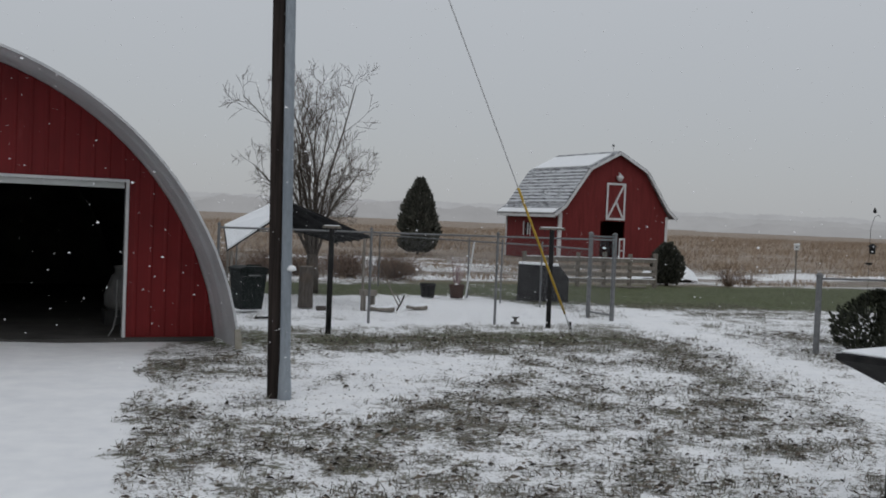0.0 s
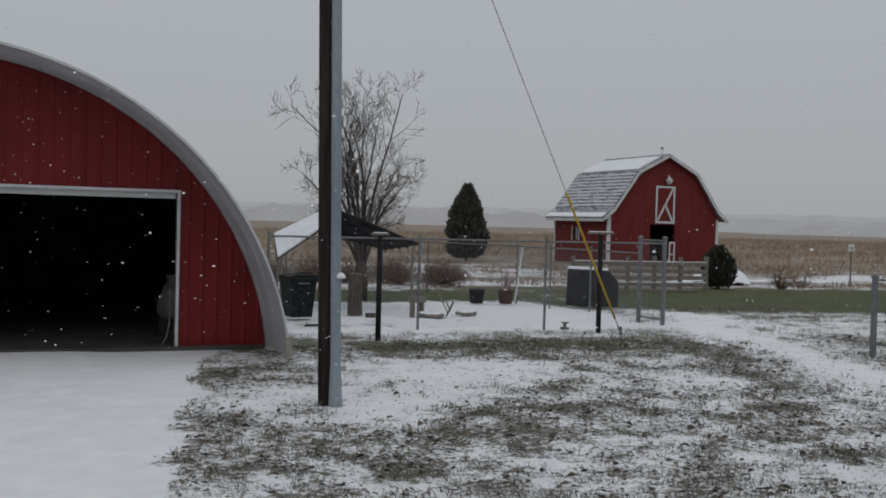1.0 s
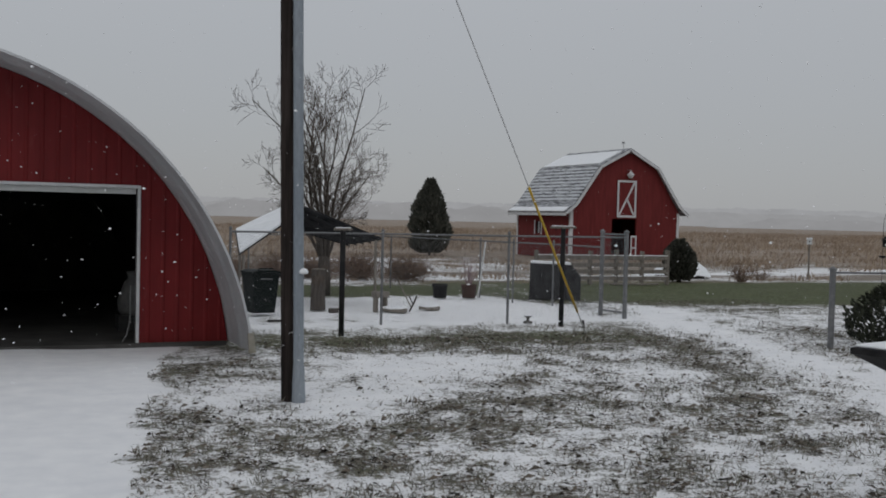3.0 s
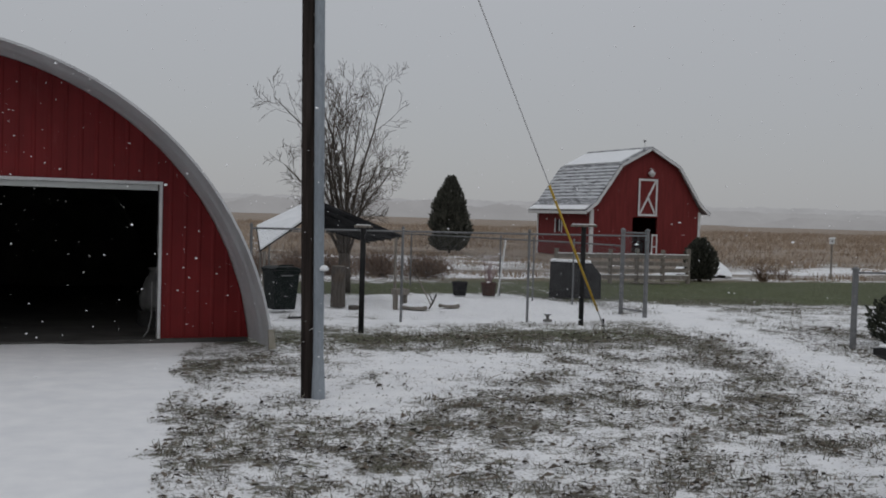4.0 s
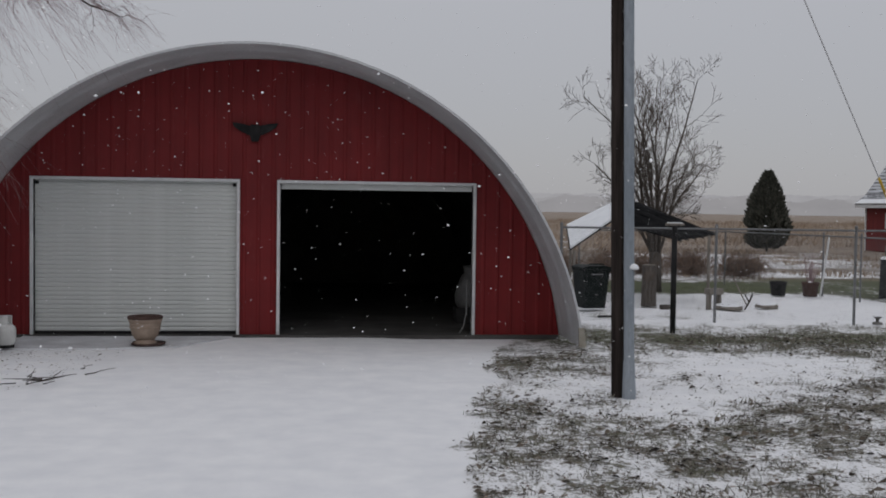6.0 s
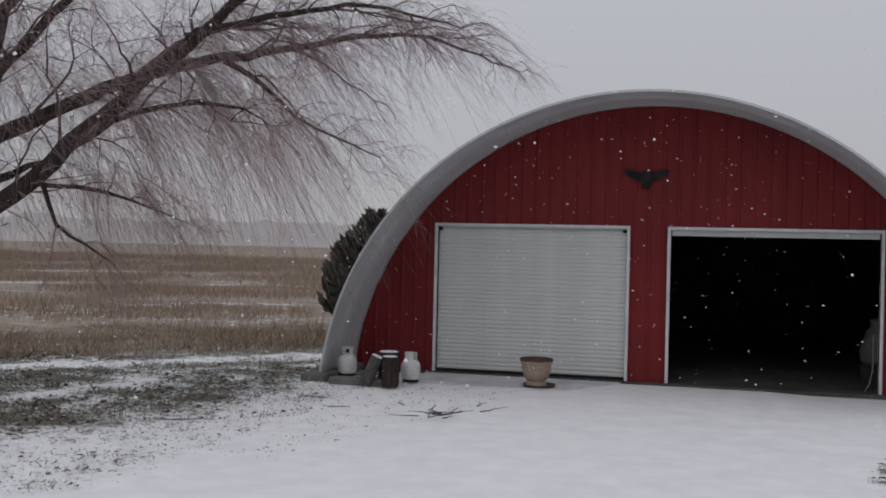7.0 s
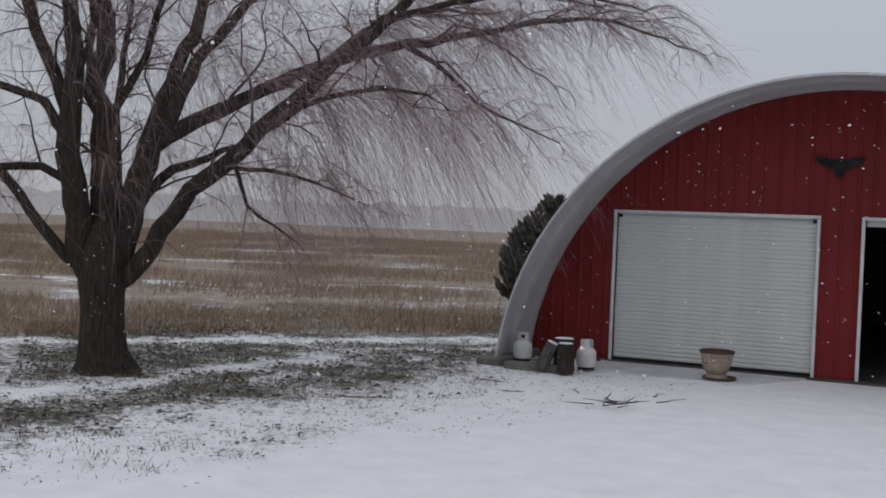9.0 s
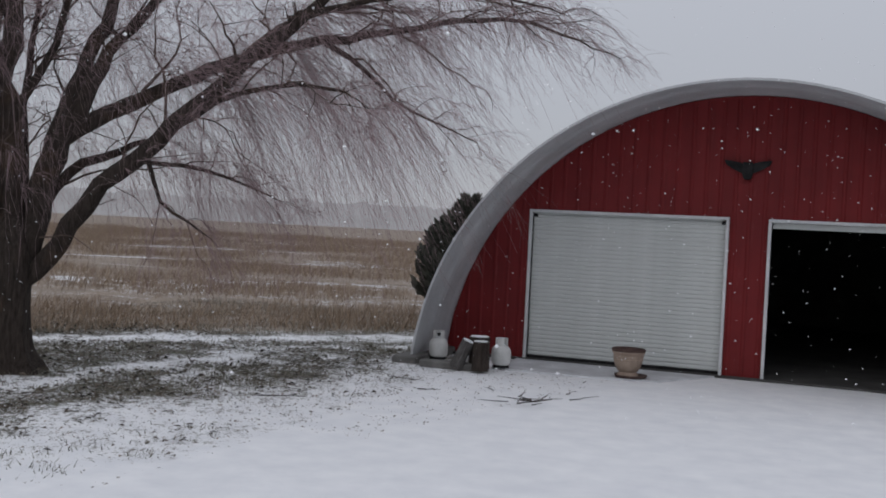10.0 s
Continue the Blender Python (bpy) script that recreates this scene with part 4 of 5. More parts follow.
shelter = thing("yard_shelter", "low open shelter with a sagging dark sheet roof, half snow-covered", "shelter", (0, 0, 0))
left_roof = [(5.48, 23.6, 1.14), (6.78, 23.4, 2.08), (7.25, 26.3, 2.22), (6.05, 26.5, 1.62)]
slab_roof("roof_sheet", left_roof, 0.04, "tarp", shelter, "dark roofing sheet")
slab_roof("roof_snow", [(p[0] + 0.02 * (1 if k in (0, 3) else -1), p[1], p[2] + 0.044) for k, p in enumerate(left_roof)], 0.05, "snow", shelter, "snow on the roof")
right_roof = [(6.8, 23.35, 2.3), (8.62, 22.8, 1.56), (8.6, 25.3, 1.36), (7.2, 25.2, 1.7)]
slab_roof("roof_sheet", right_roof, 0.04, "tarp", shelter, "dark sagging roofing sheet")
for k in range(5):
    u = 0.1 + 0.2 * k
    a = Vector(right_roof[0]).lerp(Vector(right_roof[3]), u)
    b = Vector(right_roof[1]).lerp(Vector(right_roof[2]), u)
    part("purlin", Shape().tube([a - Vector((0, 0, 0.03)), b - Vector((0, 0, 0.03))], 0.015, 6), "tarp", shelter)
for x, y, h in ((5.6, 23.65, 1.16), (6.79, 23.42, 2.2), (8.5, 22.9, 1.55), (8.5, 25.2, 1.36), (7.22, 26.2, 2.2), (6.15, 26.4, 1.62), (7.25, 25.15, 1.66)):
    part("post", Shape().tube([(x, y, -0.2), (x, y, h)], 0.035, 8), "old_wood", shelter, "thin wooden post")

doghouse = thing("dog_house", "dark weathered dog house with a sloped corner and snow on top", "dog house", (14.35, 24.75, 0), -30)
part("body", Shape().prism([(-0.68, 0.0), (0.68, 0.0), (0.68, 0.62), (0.42, 0.93), (-0.66, 0.96)], -0.45, 0.45), "tarp", doghouse, "dark weathered boards")
for z in (0.25, 0.5, 0.74):
    part("batten", Shape().box(-0.66, 0.66 if z < 0.6 else 0.55, -0.462, -0.452, z, z + 0.012), "black", doghouse)
part("roof_snow", Shape().prism([(-0.68, 0.962), (0.42, 0.935), (0.40, 0.98), (-0.66, 1.0)], -0.46, 0.46), "snow", doghouse, "snow on top")

bench = thing("plank_stand", "small grey wooden stand in the snowy yard", "stand", (8.3, 22.0, 0), 10)
part("top", Shape().box(-0.17, 0.17, -0.12, 0.12, 0.3, 0.43, 0.01), "old_wood", bench)
for sx in (-1, 1):
    part("leg", Shape().box(sx * 0.12 - 0.02, sx * 0.12 + 0.02, -0.08, 0.08, -0.05, 0.3), "old_wood", bench)
for x, y, w in ((8.55, 21.8, 0.3), (9.55, 22.15, 0.25)):
    sl = thing("stone_slab", "flat grey slab dusted with snow in the yard", "stone slab", (x, y, 0), 6, "stone slabs")
    part("stone", Shape().lathe([(0, 0), (w, 0.0), (w * 1.02, 0.05), (w * 0.94, 0.085), (0, 0.09)], 14).wobble(0.03, 5), "old_wood", sl)
    part("snow_dusting", Shape().lathe([(w * 0.98, 0.07), (w * 0.9, 0.1), (w * 0.6, 0.118), (0, 0.122)], 14).wobble(0.03, 5), "snow", sl)
prop = thing("forked_branch", "bare forked branch leaning in the snow", "branch", (8.86, 21.66, 0))
part("stem", Shape().tube([(0, 0, 0), (0.1, 0, 0.17), (0.17, 0, 0.34)], 0.018, 6), "bark", prop)
part("fork", Shape().tube([(0.09, 0, 0.17), (0.0, 0, 0.33)], 0.013, 6), "bark", prop)
part("long_pole", Shape().tube([(0.05, 0.02, 0.1), (-0.2, 0.3, 0.75)], 0.014, 6), "old_wood", prop)
for x, y, mat, shrub in ((11.25, 25.4, "black", False), (12.0, 25.2, "clay_dark", True)):
    p = thing("planter", "dark plastic planter" + (" with a bare shrub" if shrub else " with a flared rim"), "planter", (x, y, 0), 0, "planters")
    part("tub", Shape().lathe([(0, 0), (0.17, 0), (0.2, 0.3), (0.215, 0.31), (0.215, 0.36), (0.19, 0.36), (0.18, 0.3), (0, 0.3)], 20), mat, p, "", True)
    if shrub:
        rnd = random.Random(11)
        tw = Shape()
        for k in range(26):
            a, b = rnd.uniform(0, 6.28), rnd.uniform(0.05, 0.35)
            tw.tube([(0.04 * math.cos(a), 0.04 * math.sin(a), 0.3), (b * 0.5 * math.cos(a), b * 0.5 * math.sin(a), 0.6), (b * math.cos(a + 0.3), b * math.sin(a + 0.3), rnd.uniform(0.7, 1.15))], [0.01, 0.007, 0.004], 4)
        part("bare_shrub", tw, "twig", p, "bare brown twigs")
single("garden_stake", Shape().tube([(0, 0, 0), (0.09, -0.04, 0.75), (0.16, -0.08, 1.5)], 0.022, 6), "white", "pale leaning garden stake beside the planter", "stake", (12.16, 25.0, 0))
ornament = thing("garden_ornament", "small pale stone birdbath on a flat base dusted with snow", "ornament", (10.4, 19.0, 0))
ornament.scale = (0.68, 0.68, 0.6)
part("base", Shape().lathe([(0, -0.03), (0.14, -0.03), (0.13, 0.04), (0.06, 0.06), (0, 0.06)], 12), "concrete", ornament)
part("stem", Shape().lathe([(0.05, 0.05), (0.04, 0.12), (0.06, 0.17), (0, 0.18)], 10), "concrete", ornament)
part("bowl", Shape().lathe([(0.05, 0.16), (0.11, 0.2), (0.12, 0.23), (0.1, 0.225), (0, 0.21)], 12), "concrete", ornament)
part("snow_cap", Shape().lathe([(0.1, 0.228), (0.07, 0.25), (0, 0.26)], 12), "snow", ornament)

# ---- board fence before the barn, birdhouse ----
pen = thing("board_fence", "grey weathered board fence with snow along its rails", "fence", (17.0, 30.6, 0), -4)
for k in range(6):
    part("post", Shape().box(k * 1.0 - 0.06, k * 1.0 + 0.06, -0.06, 0.06, -0.2, 1.12 + 0.04 * (k % 2), 0.01), "old_wood", pen)
for k in range(5):
    for j, z in enumerate((0.12, 0.34, 0.57, 0.82)):
        part("board", Shape().box(k * 1.0 + 0.005, k * 1.0 + 0.995, -0.09, -0.062, z + 0.01 * ((k + j) % 3), z + 0.13 + 0.01 * ((k + j) % 3), 0.004), "old_wood", pen)
    part("rail_snow", Shape().box(k * 1.0 + 0.03, k * 1.0 + 0.97, -0.095, -0.055, 0.955, 0.985, 0.008), "snow", pen)
    part("rail_snow", Shape().box(k * 1.0 + 0.03, k * 1.0 + 0.97, -0.095, -0.055, 0.255, 0.285, 0.008), "snow", pen)
bird = thing("birdhouse", "small white birdhouse on a thin dark post", "birdhouse", (31.0, 33.1, 0), -40)
part("post", Shape().tube([(0, 0, -0.2), (0, 0, 1.38)], 0.035, 8), "old_wood", bird)
part("box", Shape().prism([(-0.1, 1.38), (0.1, 1.38), (0.1, 1.6), (-0.1, 1.6)], -0.09, 0.09), "white", bird, "white wooden box")
part("roof", Shape().prism([(-0.13, 1.595), (0.13, 1.595), (0.1, 1.66), (-0.1, 1.64)], -0.11, 0.11), "snow", bird, "snow-covered roof")
part("entrance", Shape().tube([(0, -0.094, 1.5), (0, -0.088, 1.5)], 0.03, 12), "black", bird, "round hole")

hook = thing("bird_feeder", "dark bird feeder on a thin garden hook", "bird feeder", (13.75, 13.0, 0), -45)
part("rod", Shape().tube([(0, 0, -0.2), (0, 0, 2.2), (0.05, 0, 2.4), (0.1, 0, 2.44), (0.14, 0, 2.4)], 0.0035, 5), "black", hook)
part("feeder", Shape().lathe([(0, 1.78), (0.05, 1.79), (0.05, 1.9), (0.08, 1.91), (0.0, 1.97)], 10, (0.04, 0)), "black", hook, "small dark seed feeder")
part("dish", Shape().lathe([(0, 1.6), (0.05, 1.61), (0.06, 1.64), (0, 1.64)], 10), "black", hook)
part("finial", Shape().lathe([(0, 2.46), (0.03, 2.48), (0.02, 2.53), (0, 2.56)], 8, (0.05, 0)), "black", hook)
single("iron_bar", Shape().tube([(-0.25, 0, 0.03), (0.0, 0.02, 0.035), (0.25, 0, 0.03)], 0.022, 6), "black", "dark iron bar lying on the yard snow", "bar", (5.45, 19.9, 0.0), 4)
single("wood_block", Shape().box(-0.1, 0.1, -0.06, 0.06, -0.01, 0.09, 0.01), "bark_grey", "small dark wood block on the yard snow", "block", (7.15, 21.8, 0.0), 15)
single("fallen_plank", Shape().box(-0.9, 0.9, -0.08, 0.08, 0.0, 0.05, 0.008), "old_wood", "weathered plank lying at the foot of the board fence", "plank", (20.4, 29.9, 0.0), -6)

# ---- grill by the house ----
grill = thing("gas_grill", "black gas grill with a snow-dusted side shelf", "grill", (6.35, 5.2, 0), 12)
part("side_shelf", Shape().prism([(-1.0, 1.26), (-0.3, 1.02), (-0.3, 1.3), (-1.0, 1.3)], -0.28, 0.28), "black", grill, "black side shelf")
part("shelf_snow", Shape().box(-0.98, -0.31, -0.26, 0.26, 1.304, 1.325, 0.008), "snow", grill, "thin snow")
part("cart", Shape().box(-0.3, 0.5, -0.3, 0.3, 0.12, 1.1, 0.02), "black", grill)
part("firebox", Shape().box(-0.3, 0.5, -0.3, 0.3, 1.104, 1.34, 0.03), "black", grill)
part("hood", Shape().prism([(-0.3, 1.345), (0.5, 1.345), (0.5, 1.5), (0.35, 1.6), (-0.15, 1.6), (-0.3, 1.5)], -0.3, 0.3), "black", grill, "closed hood")
for sx in (-0.25, 0.45):
    for sy in (-0.25, 0.25):
        part("leg", Shape().box(sx - 0.025, sx + 0.025, sy - 0.025, sy + 0.025, -0.04, 0.12), "black", grill)

# ---- trees ----
def spline(pts, step=0.25):
    """Points along a smooth line through (x, y, z, r)."""
    P = [Vector(p) for p in pts]
    out = []
    for i in range(len(P) - 1):
        a, b, c, d = P[max(i - 1, 0)], P[i], P[i + 1], P[min(i + 2, len(P) - 1)]
        n = max(2, int((c - b).length / step))
        for k in range(n):
            t = k / n
            out.append(0.5 * ((2 * b) + (c - a) * t + (2 * a - 5 * b + 4 * c - d) * t * t + (3 * b - a - 3 * c + d) * t ** 3))
    out.append(P[-1])
    return out


def limb_shape(line, seed, n=10, knob=0.12):
    s = Shape()
    pts = [p.to_3d() + noise.noise_vector(p.to_3d() * 2.3 + Vector((seed, 0, 0))) * (0.05 + p.w * 0.35) for p in line]
    s.tube(pts, [p.w for p in line], n)
    if line[0].w > 0.05:
        s.wobble(line[0].w * knob, 5.0)
    return s, pts


def thin(p, d, length, r, segs, rnd, pull, wander=0.25):
    """A thin shoot: it leaves p along d and bends towards pull."""
    pts, rad = [p.copy()], [r]
    d = d.normalized()
    for k in range(segs):
        d = (d + pull * (1.0 / segs) + Vector((rnd.gauss(0, 1), rnd.gauss(0, 1), rnd.gauss(0, 1))) * wander / segs ** 0.5).normalized()
        p = p + d * (length / segs)
        pts.append(p.copy())
        rad.append(max(r * (1 - 0.75 * (k + 1) / segs), 0.0012))
    return pts, rad


def willow():
    ob = thing("willow_tree", "large bare willow with several dark stems and wind-blown hanging twigs", "tree", (-9.9, 11.04, 0), 41.9)
    rnd = random.Random(21)
    trunk = spline([(0.02, 0, -0.15, 0.5), (0.0, 0, 0.05, 0.38), (-0.02, 0, 0.25, 0.31), (-0.04, 0, 0.8, 0.285), (-0.06, 0, 1.25, 0.31), (-0.07, 0, 1.6, 0.3), (-0.07, 0, 1.9, 0.18), (-0.07, 0, 2.05, 0.06)], 0.12)
    s = Shape()
    s.tube([p.to_3d() for p in trunk], [p.w for p in trunk], 22)
    s.v = [tuple(Vector(p) + Vector((p[0], p[1], 0)) * (0.1 * math.sin(5 * math.atan2(p[1], p[0]) + p[2]) * (1.2 - min(p[2], 1)) + 0.12 * noise.noise(Vector((p[0] * 6, p[1] * 6, p[2] * 1.2))))) for p in s.v]
    part("trunk", s, "bark", ob, "thick dark furrowed trunk", True)
    limbs = []      # each from its foot to its tip: x, y, z, radius
    limbs.append([(0.02, 0.0, 0.9, 0.08), (0.2, -0.05, 1.15, 0.12), (0.45, -0.1, 1.5, 0.13), (1.03, -0.3, 2.39, 0.12), (1.69, -0.5, 3.09, 0.115), (2.84, -0.8, 4.24, 0.1), (3.63, -1.0, 5.03, 0.075), (4.3, -1.2, 5.7, 0.05), (5.4, -1.3, 6.6, 0.02)])
    limbs.append([(0.08, 0.0, 1.0, 0.16), (0.42, 0.1, 2.75, 0.17), (0.71, 0.15, 3.15, 0.12), (1.75, 0.3, 3.79, 0.1), (2.99, 0.35, 4.41, 0.088), (4.15, 0.3, 4.79, 0.072), (5.01, 0.2, 4.96, 0.055), (5.89, 0.1, 5.21, 0.045), (6.82, 0.0, 5.36, 0.035), (7.88, 0.0, 5.22, 0.022), (9.0, 0.1, 5.01, 0.008)])
    limbs.append([(0.42, 0.1, 2.7, 0.12), (0.58, 0.2, 3.4, 0.11), (0.82, 0.25, 4.16, 0.1), (1.05, 0.3, 4.64, 0.09), (1.35, 0.3, 5.4, 0.07), (2.2, 0.4, 6.8, 0.03)])
    limbs.append([(-0.02, 0.05, 1.0, 0.16), (-0.08, 0.1, 2.71, 0.16), (-0.19, 0.2, 3.68, 0.15), (-0.14, 0.3, 4.51, 0.13), (-0.1, 0.4, 5.6, 0.1), (0.3, 0.5, 7.2, 0.03)])
    limbs.append([(-0.18, 0.0, 1.0, 0.16), (-0.48, -0.1, 2.47, 0.165), (-0.5, -0.15, 3.44, 0.14), (-0.48, -0.2, 4.18, 0.11), (-0.65, -0.3, 5.2, 0.09), (-0.9, -0.3, 7.0, 0.03)])
    limbs.append([(-0.45, -0.1, 2.4, 0.06), (-0.86, -0.2, 2.67, 0.055), (-1.41, -0.4, 2.66, 0.05), (-2.6, -0.8, 3.0, 0.02)])
    limbs.append([(-0.3, 0.0, 1.35, 0.09), (-0.83, 0.1, 1.86, 0.075), (-1.12, 0.2, 2.33, 0.065), (-1.54, 0.2, 2.78, 0.055), (-2.8, 0.3, 3.8, 0.02)])
    limbs.append([(-0.48, 0.0, 3.0, 0.07), (-0.88, 0.2, 3.56, 0.06), (-1.57, 0.4, 3.8, 0.05), (-3.0, 0.6, 4.3, 0.02)])
    limbs.append([(-0.55, 0.1, 3.4, 0.09), (-0.91, 0.2, 4.29, 0.08), (-1.14, 0.3, 5.0, 0.07), (-1.7, 0.4, 6.6, 0.03)])
    limbs.append([(1.5, -0.42, 2.8, 0.035), (2.33, -0.6, 2.69, 0.026), (2.94, -0.7, 2.52, 0.018), (3.32, -0.75, 2.34, 0.008)])
    limbs.append([(1.6, -0.45, 2.85, 0.035), (1.8, -0.5, 2.27, 0.026), (2.12, -0.55, 2.01, 0.02), (2.45, -0.6, 1.8, 0.006)])
    limbs.append([(0.3, 0.15, 1.95, 0.07), (0.65, 0.3, 2.6, 0.07), (1.31, 0.5, 2.95, 0.055), (2.0, 0.7, 3.2, 0.02)])
    limbs.append([(4.1, 0.3, 4.75, 0.05), (4.77, 0.4, 4.4, 0.036), (5.31, 0.5, 4.02, 0.028), (5.96, 0.5, 3.77, 0.02), (6.72, 0.5, 3.44, 0.008)])
    limbs.append([(1.95, -0.55, 3.28, 0.05), (2.7, -0.9, 3.75, 0.036), (3.67, -1.2, 3.9, 0.025), (4.4, -1.3, 3.62, 0.01)])
    limbs.append([(0.1, 0.3, 1.7, 0.06), (0.12, 0.5, 2.6, 0.055), (0.05, 0.6, 3.48, 0.05), (0.14, 0.7, 4.3, 0.045), (0.3, 0.9, 5.6, 0.02)])
    limbs.append([(0.5, 0.15, 2.9, 0.12), (0.86, 0.2, 3.75, 0.11), (1.25, 0.3, 4.5, 0.075), (1.75, 0.3, 5.1, 0.06), (3.0, 0.4, 6.5, 0.02)])
    limbs.append([(-0.5, 0.1, 3.1, 0.075), (-0.8, 0.2, 3.9, 0.065), (-1.05, 0.2, 4.6, 0.055), (-1.3, 0.3, 5.6, 0.03)])
    limbs.append([(-0.1, 0.2, 3.3, 0.06), (0.3, 0.1, 4.0, 0.05), (0.5, 0.0, 4.6, 0.045), (0.75, 0.0, 5.6, 0.03)])
    limbs.append([(-0.16, 0.2, 3.5, 0.07), (-0.32, 0.3, 4.2, 0.06), (-0.3, 0.4, 5.0, 0.05), (-0.4, 0.4, 6.0, 0.03)])
    limbs.append([(2.9, 0.3, 4.38, 0.06), (3.6, 0.9, 5.0, 0.05), (4.6, 1.4, 5.5, 0.035), (6.2, 1.9, 5.7, 0.012)])
    limbs.append([(3.3, -0.9, 4.75, 0.06), (4.3, -1.2, 5.1, 0.045), (5.6, -1.5, 5.35, 0.03), (7.0, -1.6, 5.2, 0.01)])
    twigs, woody = Shape(), Shape()
    starts = []
    for i, L in enumerate(limbs):
        line = spline(L)
        shape, pts = limb_shape(line, i * 3.3)
        part("limb", shape, "bark", ob, "", True)
        n = len(pts)
        # crooked side branches, then thin shoots
        for k in range(2, n):
            u = k / n
            d = (pts[k] - pts[k - 1]).normalized()
            w = line[k].w
            if w > 0.03 and pts[k].z > 2.2 and rnd.random() < 0.42 and i not in (9, 10):
                side = d.cross(Vector((rnd.gauss(0, 1), rnd.gauss(0, 1), rnd.gauss(0, 1)))).normalized()
                aim = (d * 0.7 + side * rnd.uniform(0.4, 0.9) + Vector((0.1, 0, rnd.uniform(0.1, 0.8)))).normalized()
                bp, br = thin(pts[k], aim, rnd.uniform(0.8, 2.0), min(w * 0.45, rnd.uniform(0.014, 0.03)), 8, rnd, Vector((0.3, 0, -0.15)), 0.75)
                woody.tube(bp, br, 5, False)
                for j in range(2, 9):
                    q = (bp[j] - bp[j - 1]).normalized()
                    starts.append((bp[j], q))
                    if rnd.random() < 0.7:
                        sp, sr = thin(bp[j], q + Vector((rnd.gauss(0, 0.7), rnd.gauss(0, 0.7), rnd.gauss(0.2, 0.6))), rnd.uniform(0.3, 0.8), 0.007, 5, rnd, Vector((0.3, 0, -0.5)), 0.5)
                        woody.tube(sp, sr, 4, False)
                        starts += [(sp[m], (sp[m] - sp[m - 1]).normalized()) for m in range(2, 6)]
            many = 1.9 if w < 0.06 else (1.4 if w < 0.1 else 0.7)
            if pts[k].z < 2.3:
                many *= 0.4
            if i in (9, 10):
                many = 1.3
            if i == 11:
                many = 0.6
            for _ in range(int(many + rnd.random())):
                side = d.cross(Vector((rnd.gauss(0, 1), rnd.gauss(0, 1), rnd.gauss(0, 1)))).normalized()
                aim = (d * rnd.uniform(0.3, 1.0) + side * rnd.uniform(0.5, 1.0) + Vector((0.1, 0, rnd.uniform(-0.1, 0.7)))).normalized()
                length = rnd.uniform(0.4, 1.3) * (1.15 - 0.6 * u)
                r = min(w * 0.4, rnd.uniform(0.006, 0.014))
                sp, sr = thin(pts[k], aim, length, r, 6, rnd, Vector((0.25, 0, -0.45)), 0.6)
                woody.tube(sp, sr, 4, False)
                starts += [(sp[j], (sp[j] - sp[j - 1]).normalized()) for j in range(1, 7)]
            if w < 0.08:
                starts.append((pts[k], d))
    # hanging shoots, blown to one side
    rnd.shuffle(starts)
    for p, d in starts:
        hang = 2.0 < p.x < 6.6 and p.z < 5.2
        if rnd.random() < (0.7 if p.x < 0.7 else 0.24 if hang else 0.36) or (p.z > 6.4 and rnd.random() < 0.7):
            continue
        far = smooth(1.5, 6.5, p.x)
        end = smooth(5.5, 8.0, p.x)
        # a bunch of shoots shares one way and one length
        aim = d * 0.9 + Vector((rnd.gauss(0.15, 0.7), rnd.gauss(0, 0.7), rnd.gauss(0.1, 0.7)))
        reach = (rnd.uniform(0.25, 1.1) + (rnd.random() ** 3) * 2.6 * (1 - 0.35 * far)) * (1 - 0.45 * end)
        if 0.8 < p.x < 5 and p.z < 4.6:
            reach *= 1.7
        blow = 0.16 + 0.46 * far + rnd.gauss(0, 0.12)
        for _ in range(rnd.choice((2, 3, 4, 5)) + (1 if hang else 0)):
            length = min(reach * rnd.uniform(0.55, 1.1), max(p.z - 1.1, 0.3) * 1.1)
            wind = Vector((blow + rnd.gauss(0, 0.07), rnd.gauss(0, 0.15), -1.0 + 0.35 * end)) * rnd.uniform(2.0, 3.2)
            sp, sr = thin(p, aim + Vector((rnd.gauss(0, 0.25), rnd.gauss(0, 0.25), rnd.gauss(0, 0.25))), length, rnd.uniform(0.0013, 0.0031), 7, rnd, wind, 0.5)
            twigs.tube(sp, sr, 3, False)
    # long strands that hang almost to the grass
    low = [q for q in starts if 1.2 < q[0].x < 6.2 and 2.2 < q[0].z < 4.6]
    for p, d in rnd.sample(low, min(150, len(low))):
        drop = p.z - rnd.uniform(1.2, 2.2)
        for _ in range(rnd.choice((2, 3, 4))):
            wind = Vector((0.3 + 0.3 * smooth(1.5, 6.5, p.x) + rnd.gauss(0, 0.05), rnd.gauss(0, 0.1), -1.0)) * 3.0
            sp, sr = thin(p, d * 0.5 + Vector((rnd.gauss(0.2, 0.3), rnd.gauss(0, 0.3), -0.3)), drop * rnd.uniform(0.8, 1.1), rnd.uniform(0.002, 0.0034), 8, rnd, wind, 0.3)
            twigs.tube(sp, sr, 3, False)
    part("branchlet_spray", woody, "twig_dark", ob, "crooked dark branchlets")["kind"] = "stuff"
    part("twig_spray", twigs, "twig", ob, "thin hanging reddish twigs")["kind"] = "stuff"
    return ob


willow()


